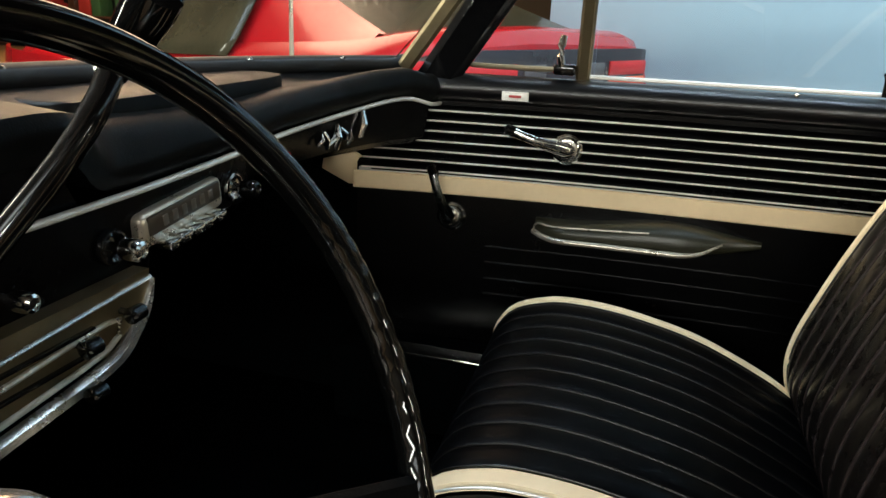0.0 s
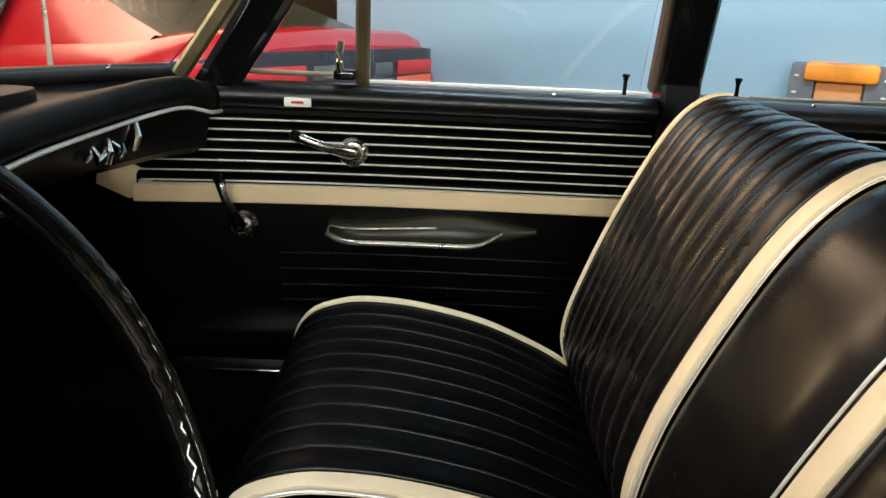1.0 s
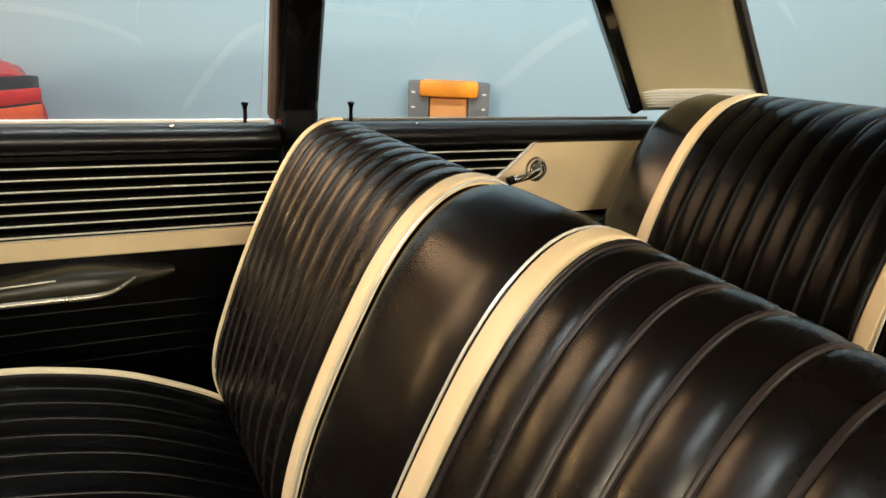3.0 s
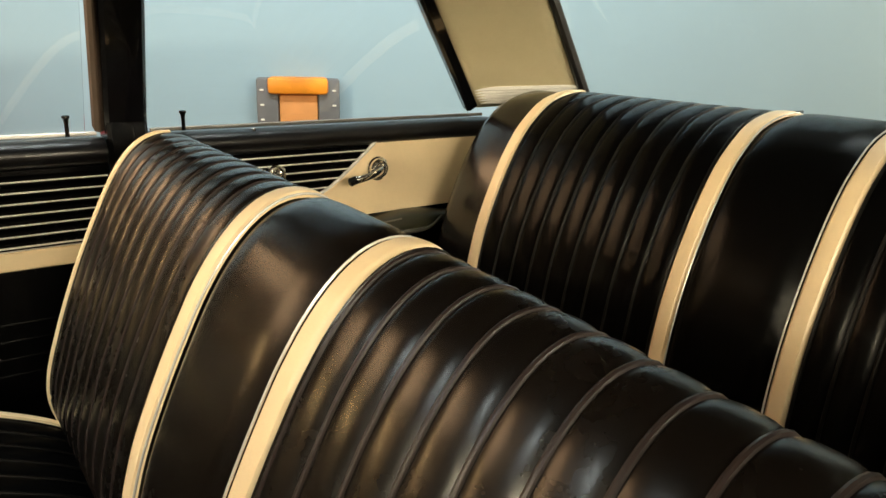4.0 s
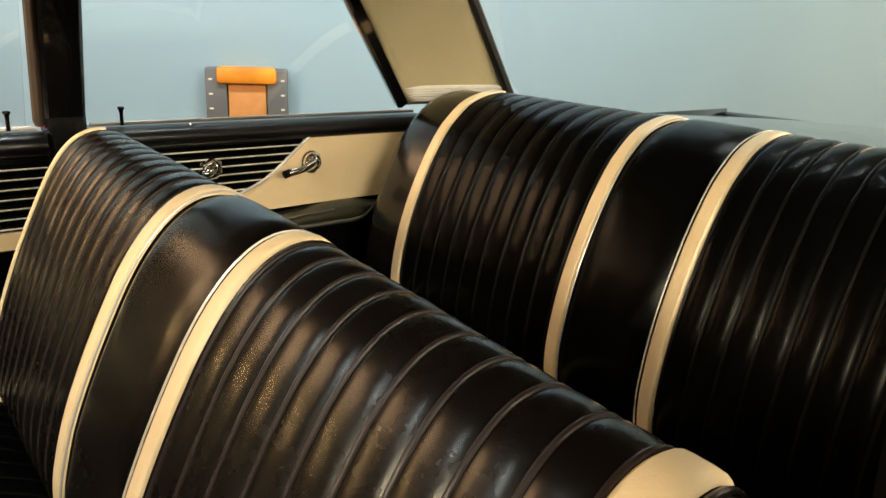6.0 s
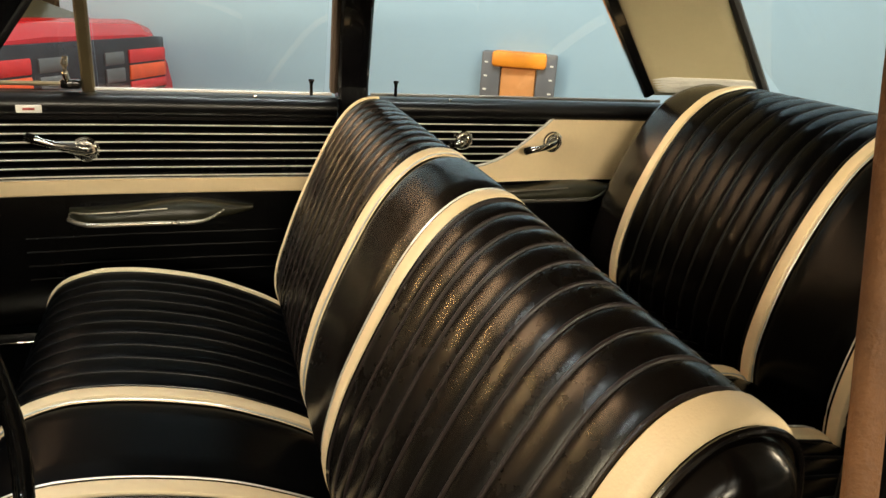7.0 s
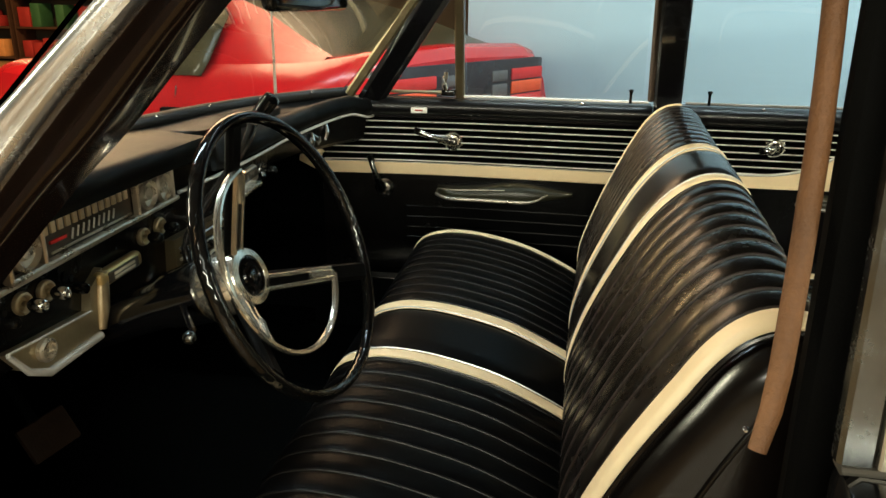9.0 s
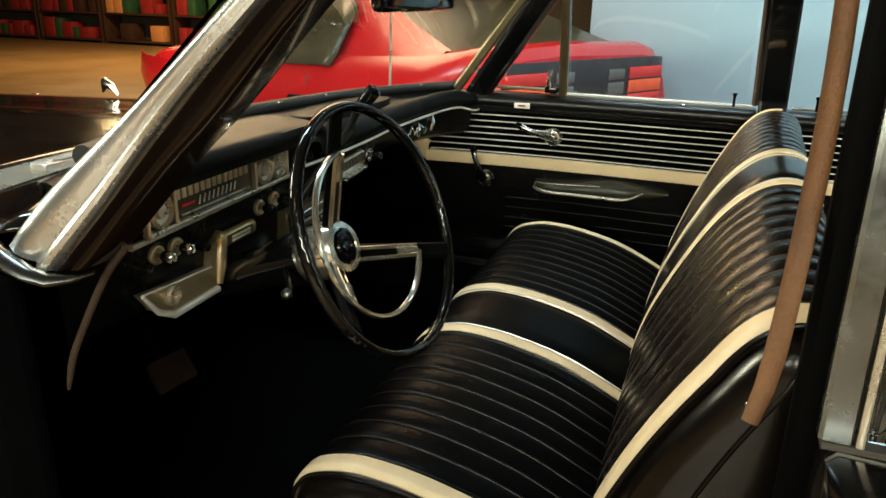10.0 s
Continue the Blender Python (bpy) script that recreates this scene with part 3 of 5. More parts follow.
def door_shell(name, label, x0, x1, y, belt, trim_from, ztop=0.912):
    d = thing(name, label, "car door", ((x0 + x1) / 2, y, 0.37), kind="")
    bm = bmesh.new()
    bar(bm, (x0, y + 0.045, (0.37 + ztop - 0.01) / 2), (x1, y + 0.045, (0.37 + ztop - 0.01) / 2), (0, 0, 1), ztop - 0.38, 0.09, 0.012, 1.0, 16)
    part("door_panel", bm, VINYL_DOOR, d, "black vinyl lower door panel")
    # rolled top of the door below the glass
    bm = bmesh.new()
    sec = [(p.x, p.y) for p in smooth_line([(0.004, 0.862, 0), (-0.014, 0.868, 0), (-0.024, 0.882, 0), (-0.020, 0.897, 0), (-0.006, 0.906, 0), (0.006, 0.907, 0)], 18)] + [(0.05, 0.903), (0.05, 0.865)]
    loft(bm, [[(x, y + a, b) for a, b in sec] for x in np.linspace(x0 + 0.003, x1 - 0.003, 17)], True, True)
    part("door_cap", bm, SATIN, d, "glossy black rolled door cap")
    bm = bmesh.new()
    bar(bm, (trim_from, y + 0.014, 0.9120), (x1 - 0.01, y + 0.014, 0.9120), (0, 0, 1), 0.0065, 0.008, 0.0015, 1.0, 16)
    part("belt_trim", bm, belt, d, "chrome strip at the foot of the glass")
    return d


front = door_shell("passenger_front_door", "closed front passenger door, black ribbed vinyl with cream strip", -0.345, 0.485, YD, BRIGHT, 0.024)
for k, (za, zb) in enumerate([(0.739, 0.8559)]):
    bm = bmesh.new()
    ribbed_panel(bm, -0.318, 0.482, za, zb, YD - 0.001, 7)
    part("ribbed_panel", bm, VINYL_DOOR, front, "black horizontally ribbed panel")
# pale beads draw the highlight on each black rib
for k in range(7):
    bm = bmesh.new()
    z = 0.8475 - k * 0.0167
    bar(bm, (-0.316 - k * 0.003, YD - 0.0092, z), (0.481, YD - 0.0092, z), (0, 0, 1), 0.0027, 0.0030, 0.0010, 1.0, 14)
    part("rib_highlight_bead", bm, RIB_HIGHLIGHT, front, "thin pale bead standing in for the rib's highlight")
bm = bmesh.new()
bar(bm, (-0.340, YD - 0.002, 0.7425), (0.484, YD - 0.002, 0.7425), (0, 0, 1), 0.006, 0.008, 0.002, 1.0, 14)
part("chrome_strip", bm, BRIGHT, front, "narrow chrome strip")
bm = bmesh.new()
bar(bm, (-0.350, YD - 0.0015, 0.724), (0.484, YD - 0.0015, 0.724), (0, 0, 1), 0.030, 0.007, 0.002, 1.0, 14)
part("cream_strip", bm, CREAM, front, "cream vinyl strip")
for z in (0.623, 0.595, 0.566, 0.538):
    bm = bmesh.new()
    bar(bm, (-0.12, YD - 0.001, z), (0.40, YD - 0.001, z), (0, 0, 1), 0.0022, 0.006, 0.0008, 1.0, 10)
    part("pressed_line", bm, BLACK_PAINT, front, "pressed horizontal line")
crank(front, (0.002, YD - 0.004, 0.800), (-0.086, YD - 0.045, 0.830), CHROME)
crank(front, (-0.180, YD, 0.672), (-0.207, YD - 0.036, 0.758), STEEL)
armrest(front, -0.038, 0.31, YD, 0.676, BRUSHED)
bm = bmesh.new()
box(bm, (-0.103, YD - 0.0275, 0.872), (-0.062, YD - 0.0225, 0.886), 0.0008)
s = part("sticker", bm, WHITE, front, "small white paper sticker")
bm = bmesh.new()
box(bm, (-0.092, YD - 0.0285, 0.877), (-0.073, YD - 0.027, 0.881), 0.0002)
part("print_bar", bm, WINE, s)
lock_pin(front, 0.432, YD + 0.004, 0.910, 0.943)
screw(front, 0.319, YD - 0.010, 0.906)
screw(front, 0.474, YD - 0.012, 0.884)
# vent window with divider bar and latch
bm = bmesh.new()
bar(bm, (0.013, YD + 0.022, 0.905), (0.030, 0.585, 1.29), (1, 0, 0), 0.022, 0.02, 0.004)
part("vent_divider", bm, BRONZE, front, "metal vent window divider")
bm = bmesh.new()
tube(bm, smooth_line([(0.0, YD + 0.015, 0.920), (-0.09, YD + 0.015, 0.920), (-0.165, YD + 0.015, 0.921), (-0.178, YD + 0.012, 0.930), (-0.10, 0.688, 1.03), (0.065, 0.61, 1.25)], 24), 0.0042, 8)
part("vent_frame", bm, OLIVE_METAL, front, "thin bronze-toned vent window frame")
bm = bmesh.new()
box(bm, (-0.030, YD - 0.014, 0.914), (0.004, YD + 0.010, 0.930), 0.004)
l = part("vent_latch", bm, BLACK_PLASTIC, front, "black and chrome vent latch")
bm = bmesh.new()
tube(bm, [(-0.018, YD - 0.008, 0.924), (-0.020, YD - 0.012, 0.942), (-0.020, YD - 0.010, 0.958), (-0.018, YD - 0.006, 0.972)], [0.006, 0.006, 0.0065, 0.005], 10)
part("latch_lever", bm, CHROME, l, "chrome latch lever")


def window_pane(parent, pts, label):
    bm = bmesh.new()
    bm.faces.new([bm.verts.new(p) for p in pts])
    o = part("window_pane", bm, GLASS, parent, label, False)
    o.modifiers.new("thick", "SOLIDIFY").thickness = 0.004
    o.visible_shadow = False


def on_glass(x, z):
    return (x, YD + 0.020 - (z - 0.91) * 0.38, z)


window_pane(front, [on_glass(0.03, 0.91), on_glass(0.46, 0.91), on_glass(0.455, 1.28), on_glass(0.04, 1.28)], "clear side window pane")
window_pane(front, [on_glass(-0.16, 0.92), on_glass(0.005, 0.91), on_glass(0.015, 1.24), on_glass(0.055, 1.24)][0:3], "clear vent window pane")

# the door bows inwards towards its hinges
for o in front.children_recursive:
    for v in o.data.vertices:
        x = v.co.x + front.location.x
        v.co.y -= 0.15 * max(0.0, 0.16 - x) ** 2

rear = door_shell("passenger_rear_door", "closed rear passenger door, black ribbed vinyl with cream panel", 0.552, 1.295, YD + 0.014, DULL, 0.562)
YR = YD + 0.014
bm = bmesh.new()
ribbed_panel(bm, 0.556, 1.02, 0.745, 0.8619, YR - 0.001, 7)
part("ribbed_panel", bm, VINYL_DOOR, rear, "black horizontally ribbed panel")
# painted rib highlights again, cut short at the swept panel
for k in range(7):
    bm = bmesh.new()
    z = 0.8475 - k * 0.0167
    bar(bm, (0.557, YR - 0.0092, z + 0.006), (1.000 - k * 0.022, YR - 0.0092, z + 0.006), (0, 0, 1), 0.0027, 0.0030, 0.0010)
    part("rib_highlight_bead", bm, RIB_HIGHLIGHT, rear, "thin pale bead standing in for the rib's highlight")
low = smooth_line([(0.556, 0.750), (0.70, 0.749), (0.80, 0.755), (0.88, 0.783), (0.955, 0.840), (0.992, 0.8715)], 18)
low = [Vector((p[0], p[1])) for p in low]
bm = bmesh.new()
outline = [(p.x, p.y) for p in low] + [(1.293, 0.873), (1.245, 0.80), (1.198, 0.724), (1.03, 0.724), (0.80, 0.720), (0.556, 0.718)]
f0 = bm.faces.new([bm.verts.new((x, YR - 0.013, z)) for x, z in outline])
ex = bmesh.ops.extrude_face_region(bm, geom=[f0])
for v in ex["geom"]:
    if isinstance(v, bmesh.types.BMVert):
        v.co.y += 0.018
part("cream_panel", bm, CREAM, rear, "cream vinyl panel with swept edge")
bm = bmesh.new()
tube(bm, [(p.x, YR - 0.013, p.y + 0.002) for p in low], 0.0035, 8)
part("chrome_edge", bm, BRIGHT, rear, "chrome edge of the cream panel")
crank(rear, (0.992, YR - 0.012, 0.816), (0.915, YR - 0.045, 0.800), CHROME)
crank(rear, (0.773, YR, 0.818), (0.740, YR - 0.03, 0.812), CHROME)
armrest(rear, 0.84, 1.20, YR, 0.700, DULL)
lock_pin(rear, 0.613, YR - 0.002, 0.910, 0.944)
screw(rear, 0.735, YR - 0.010, 0.906)
window_pane(rear, [(0.555, YR + 0.02, 0.915), (1.25, YR + 0.02, 0.915), (0.92, YR - 0.12, 1.27), (0.54, YR - 0.12, 1.27)], "clear rear side window pane")

# driver's rear door: only its front edge and window frame show
dr = thing("driver_rear_door", "closed black rear door with chrome window frame", "car door", (0.9, -0.68, 0.37))
bm = bmesh.new()
box(bm, (0.531, -0.717, 0.401), (1.276, -0.619, 0.839), 0.012)
part("door_panel", bm, BLACK_PAINT, dr, "glossy black door skin")
bm = bmesh.new()
bar(bm, (0.5415, -0.633, 0.843), (0.5415, -0.599, 1.281), (0.986, 0.003, 0.031), 0.024, 0.016, 0.003, 1.0, 12)
part("window_frame", bm, STEEL, dr, "chrome window frame")
bm = bmesh.new()
bar(bm, (0.557, -0.637, 0.843), (0.557, -0.603, 1.281), (0.986, 0.003, 0.031), 0.0055, 0.012, 0.0015, 1.0, 12)
part("glass_channel", bm, BRUSHED, dr, "bright glass channel")
bm = bmesh.new()
bar(bm, (0.532, -0.635, 0.84), (1.226, -0.635, 0.853), (0, 0, 1), 0.006, 0.020, 0.002)
part("belt_trim", bm, DULL, dr, "dull metal belt trim")
window_pane(dr, [(0.561, -0.637, 0.849), (1.206, -0.637, 0.856), (0.916, -0.582, 1.281), (0.561, -0.603, 1.281)], "clear rear side window pane")


# ---------- bench seats ----------
# one welt in two tones: paler where light catches it, darker in shade
WELT_LIT = mat("lit_vinyl_welt", (0.022, 0.0155, 0.0145), 0.34, grain=400, bump=0.05, vary=0.25, scale=30, spec=0.3)
WELT_SHADED = mat("shaded_vinyl_welt", (0.0045, 0.004, 0.0038), 0.34, grain=400, bump=0.05, vary=0.25, scale=30, spec=0.2)


def seat_surface(profile, n, shift, lift=None):
    """A function of (s, y, h): the point at step s of the profile, moved h along its outward normal."""
    line = smooth_line([(x, z, 0) for x, z in profile], n)
    nor = []
    for i in range(n):
        d = line[min(i + 1, n - 1)] - line[max(i - 1, 0)]
        nor.append(Vector((-d.y, d.x, 0)).normalized())

    def at(i, y, h):
        p = line[i] + nor[i] * h
        return Vector((p.x + shift(p.y, y), y, p.y + (lift(p.y, y) if lift else 0)))
    return at


def strip(at, n, y0, y1, bulge, sink, steps=7, power=2.0):
    bm = bmesh.new()
    rows = []
    for k in range(steps):
        u = k / (steps - 1)
        h = -sink + (bulge + sink) * (1 - abs(2 * u - 1) ** power)
        rows.append([at(i, y0 + (y1 - y0) * u, h) for i in range(n)])
    return loft(bm, rows)


def bench_part(seat, name, profile, n, shift, bands, ends, back_label, lift, pleat_vinyl, plain_vinyl):
    """One cushion or backrest: a core, pleats, plain panel, cream bands and piping."""
    at = seat_surface(profile, n, shift, lift)
    lo, hi = ends
    bm = bmesh.new()
    rows = []
    r = 0.035
    ys = [lo, lo + 0.004, lo + 0.012, lo + r] + list(np.linspace(lo + r + 0.05, hi - r - 0.05, 9)) + [hi - r, hi - 0.012, hi - 0.004, hi]
    for y in ys:
        e = min(y - lo, hi - y)
        d = 0 if e >= r else r - math.sqrt(max(0, r * r - (r - e) ** 2))
        rows.append([at(i, y, -0.006 - d) for i in range(n)])
    loft(bm, rows, True, True)
    core = part(name, bm, VINYL_END, seat, back_label)
    for kind, y0, y1, count in bands:
        if kind == "pleats":
            w = (y1 - y0) / count
            for k in range(count):
                part("pleat", strip(at, n, y0 + k * w + 0.0012, y0 + (k + 1) * w - 0.0012, 0.0014, 0.0016, 9, 3.0), pleat_vinyl, core)
            for k in range(count + 1):
                bm = bmesh.new()
                tube(bm, [at(i, y0 + k * w, -0.0012) for i in range(n)], 0.0026 if name == "backrest" else 0.0021, 8, flat=0.9)
                part("seam_welt", bm, WELT_LIT if pleat_vinyl == VINYL else WELT_SHADED, core, "rolled seam between the pleats")
        elif kind == "plain":
            part("centre_panel", strip(at, n, y0, y1, 0.003, 0.004, 9, 8), plain_vinyl, core, "smooth black centre panel")
        elif kind == "cream":
            # the band at the passenger end stops at the crest
            m = n if name != "backrest" or y0 < 0.48 else 2 + max(range(n), key=lambda i: at(i, y0, 0).z)
            part("cream_band", strip(at, m, y0, y1, 0.0035, 0.003, 7, 6), CREAM, core, "cream vinyl band")
        elif kind == "edge":
            bm = bmesh.new()
            tube(bm, [at(i, y0, -0.0035) for i in range(n)], 0.0030, 8)
            part("edge_cord", bm, VINYL_END, core, "black cord along the seat end")
        elif kind == "piping":
            bm = bmesh.new()
            tube(bm, [at(i, y0, 0.0014) for i in range(n)], 0.0013, 8)
            part("piping", bm, BRIGHT if count else VINYL_SMOOTH, core, "thin piping cord")
    return core


def front_shift(z, y):
    v = (y - 0.02) / 0.535
    w = 0.5 - 0.5 * math.cos(math.pi * max(0.0, min(1.0, (z - 0.50) / 0.22)))
    w *= 0.5 - 0.5 * math.cos(math.pi * max(0.0, min(1.0, (0.985 - z) / 0.15)))
    return -0.0187 * (1 - v * v) * w - 0.006 * (v - 1)


def front_lift(z, y):
    """The backrest stands a little lower towards the driver."""
    v = (y - 0.02) / 0.535
    return (0.0239 * ((y - 0.55) / 0.535) - 0.0100 / (1 + math.exp((y + 0.27) / 0.06)) + 0.0059 * (1 - v * v)) * max(0.0, min(1.0, (z - 0.56) / 0.3))


BANDS = [("pleats", 0.132, 0.516, 10), ("cream", 0.517, 0.534, 0), ("piping", 0.1305, 0, 0), ("cream", 0.099, 0.129, 0), ("piping", 0.097, 0, 1),
         ("plain", -0.0595, 0.095, 0), ("piping", -0.0610, 0, 1), ("cream", -0.094, -0.0625, 0), ("piping", -0.0955, 0, 0), ("pleats", -0.457, -0.097, 9), ("cream", -0.494, -0.459, 0), ("edge", -0.4985, 0, 0)]
bench = thing("front_bench_seat", "black pleated vinyl front bench seat with cream bands", "car seat", (0.2, 0.02, 0.30))
front_back = bench_part(bench, "backrest", [(0.368, 0.49), (0.342, 0.552), (0.342, 0.604), (0.363, 0.674), (0.392, 0.752), (0.423, 0.822), (0.456, 0.886), (0.485, 0.920), (0.517, 0.933), (0.551, 0.926), (0.573, 0.894), (0.582, 0.80), (0.584, 0.65), (0.587, 0.45)],
           104, front_shift, BANDS, (-0.522, 0.560), "black vinyl backrest", front_lift, VINYL, VINYL_SMOOTH)
bench_part(bench, "cushion", [(-0.030, 0.36), (-0.046, 0.45), (-0.058, 0.525), (-0.048, 0.556), (-0.028, 0.577), (0.006, 0.590), (0.044, 0.596), (0.114, 0.592), (0.205, 0.573), (0.275, 0.546), (0.343, 0.510), (0.40, 0.46), (0.42, 0.36)],
           60, lambda z, y: -0.010 * (y - 0.55) / 0.535, BANDS, (-0.522, 0.560), "black vinyl seat cushion", lambda z, y: 0.041 * (y - 0.02), VINYL_SEAT_SHADED, VINYL_SEAT_SHADED)
bm = bmesh.new()
tube(bm, smooth_line([(0.526, -0.5215, 0.834), (0.516, -0.5235, 0.812), (0.483, -0.5245, 0.747), (0.449, -0.5245, 0.665), (0.422, -0.5245, 0.58)], 16), 0.0022, 8)
part("end_seam", bm, VINYL_SMOOTH, front_back, "black seam on the end of the backrest")
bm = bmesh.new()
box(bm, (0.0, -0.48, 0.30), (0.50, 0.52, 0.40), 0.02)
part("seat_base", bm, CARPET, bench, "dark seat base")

RBANDS = [("pleats", 0.081, 0.479, 9), ("cream", 0.481, 0.513, 0), ("cream", 0.0487, 0.0786, 0), ("piping", 0.047, 0, 1), ("plain", -0.1055, 0.045, 0), ("piping", -0.107, 0, 1),
          ("cream", -0.137, -0.1085, 0), ("pleats", -0.453, -0.140, 8), ("cream", -0.485, -0.455, 0)]
rbench = thing("rear_bench_seat", "black pleated vinyl rear bench seat with cream bands", "car seat", (1.1, 0.02, 0.30))
rear_prof = [(1.088, 0.48), (1.070, 0.55), (1.067, 0.61), (1.081, 0.688), (1.103, 0.756), (1.137, 0.83), (1.169, 0.883), (1.199, 0.918), (1.250, 0.955), (1.325, 0.971), (1.375, 0.955), (1.398, 0.88), (1.405, 0.70), (1.405, 0.5)]


def rear_shift(z, y):
    return -0.0056 * (y - 0.02)


def rear_lift(z, y):
    return 0.0121 * (y - 0.02)


bench_part(rbench, "backrest", rear_prof, 60, rear_shift, RBANDS, (-0.56, 0.64), "black vinyl backrest", rear_lift, VINYL_REAR_SHADED, VINYL_REAR_SHADED)
bench_part(rbench, "cushion", [(0.76, 0.34), (0.742, 0.45), (0.745, 0.53), (0.765, 0.56), (0.81, 0.575), (0.90, 0.576), (1.0, 0.566), (1.06, 0.545), (1.09, 0.45), (1.09, 0.34)], 34, rear_shift, RBANDS, (-0.56, 0.64), "black vinyl seat cushion", rear_lift, VINYL_REAR_SHADED, VINYL_REAR_SHADED)

# ---------- dashboard ----------
dash = thing("dashboard", "black padded dashboard with chrome trim and round knobs", "dashboard", (-0.35, YC, 0.75))
TRIM = [(-0.62, -0.274, 0.815), (-0.46, -0.274, 0.818), (-0.12, -0.298, 0.824), (-0.08, -0.296, 0.826), (0.07, -0.288, 0.834), (0.21, -0.286, 0.843), (0.31, -0.284, 0.852), (0.45, -0.277, 0.860), (0.545, -0.258, 0.869), (0.615, -0.238, 0.872), (0.655, -0.215, 0.862), (0.70, -0.212, 0.860)]


def trim_line(y):
    """Front edge of the dashboard: where the bright trim runs."""
    ys = [t[0] for t in TRIM]
    return Vector((float(np.interp(y, ys, [t[1] for t in TRIM])), y, float(np.interp(y, ys, [t[2] for t in TRIM])) + tilt(y)))


bm = bmesh.new()
rows = []
for y in np.linspace(-0.60, 0.69, 110):
    p = trim_line(y)
    hood = 1 / (1 + math.exp((y + 0.005) / 0.014)) * (1 / (1 + math.exp(-(y + 0.56) / 0.02)))
    front = p.x + 0.036 * hood
    z = p.z
    top = 0.905 + tilt(y)
    edge = [(front, y, z + 0.004 + 0.048 * hood), (front + 0.012, y, z + 0.016 + 0.054 * hood), (front + 0.010, y, z + 0.034 + 0.052 * hood), (front - 0.006, y, max(z + 0.046, 0.892 + tilt(y)) + 0.022 * hood),
                 (max(p.x - 0.045, screen(y, 0).x + 0.02), y, top - 0.004 + 0.016 * hood), (max(p.x - 0.09, screen(y, 0).x + 0.012), y, top + 0.004 + 0.006 * hood), (max(p.x - 0.13, screen(y, 0).x + 0.004), y, top + 0.006)]
    rows.append([tuple(v) for v in smooth_line(edge, 26)] + [(min(p.x - 0.135, screen(y, 0).x) if abs(y) < 0.3 else screen(y, 0).x - 0.004, y, top + 0.005), (screen(y, 0).x - 0.004, y, 0.84), (p.x - 0.05, y, z), (p.x - 0.04, y, z + 0.004 + 0.048 * hood)])
loft(bm, rows, True, True)
part("dash_pad", bm, PAD, dash, "black padded dashboard top")
bm = bmesh.new()
tube(bm, smooth_line([trim_line(y) + Vector((0.004, 0, 0.0)) for y in (-0.08, 0.07, 0.21, 0.31, 0.45, 0.545, 0.615, 0.655, 0.695)], 40), 0.0037, 10, flat=0.9)
part("dash_trim", bm, BRIGHT, dash, "pale bright dashboard trim")
bm = bmesh.new()
rows = []
for y in np.linspace(-0.59, 0.665, 60):
    p = trim_line(y)
    low = 0.797 if y > 0.25 else 0.772
    if y < 0.075:
        low = 0.69
    low += tilt(y)
    rows.append([(p.x - 0.004, y, p.z + (0.045 if y < -0.01 else 0)), (p.x - 0.003, y, p.z - 0.01), (p.x - 0.010, y, low + 0.012), (p.x - 0.03, y, low), (screen(y, 0).x - 0.01, y, low + 0.01), (screen(y, 0).x - 0.01, y, p.z)])
loft(bm, rows, True, True)
part("dash_face", bm, VINYL_DOOR, dash, "gloss black dashboard face")
# raised cover on the dashboard top
bm = bmesh.new()
rows = [[(-0.365 + 0.062 * r * abs(math.cos(a)) ** 0.45 * math.copysign(1, math.cos(a)), 0.205 + 0.185 * (r if r > 0.9 else r) * abs(math.sin(a)) ** 0.45 * math.copysign(1, math.sin(a)), z + 0.008) for a in np.linspace(0, 2 * math.pi, 48, endpoint=False)]
        for r, z in ((1.0, 0.892), (1.0, 0.9085), (0.988, 0.9108), (0.95, 0.9118), (0.5, 0.9128), (0.05, 0.913))]
loft(bm, rows, True)
part("speaker_cover", bm, PAD, dash, "raised cover on the dashboard top")
# passenger-side emblem strokes
for yy, z0, z1, lean, r in ((0.402, 0.829, 0.842, 0.012, 0.0030), (0.417, 0.822, 0.846, -0.008, 0.0034), (0.432, 0.826, 0.840, 0.022, 0.0042), (0.447, 0.818, 0.851, 0.004, 0.0048), (0.462, 0.828, 0.846, -0.018, 0.0040), (0.476, 0.820, 0.838, 0.010, 0.0030), (0.505, 0.826, 0.864, 0.006, 0.0062)):
    bm = bmesh.new()
    p = trim_line(yy)
    tube(bm, [(p.x, yy - lean * 0.5, z0), (p.x + 0.004, yy, (z0 + z1) / 2), (p.x, yy + lean * 0.5, z1)], [r * 0.8, r, r * 0.6], 8)
    part("emblem_bar", bm, CHROME, dash, "chrome emblem stroke")
bm = bmesh.new()
loft(bm, [[(-0.345, 0.70, 0.712), (-0.335, 0.70, 0.742), (-0.318, 0.70, 0.752)], [(-0.36, 0.672, 0.716), (-0.36, 0.672, 0.748), (-0.35, 0.672, 0.772)], [(-0.40, 0.655, 0.742), (-0.395, 0.655, 0.768), (-0.385, 0.655, 0.782)]])
o = part("kick_trim", bm, CREAM, dash, "cream trim turning in below the dashboard")
o.modifiers.new("thick", "SOLIDIFY").thickness = 0.006


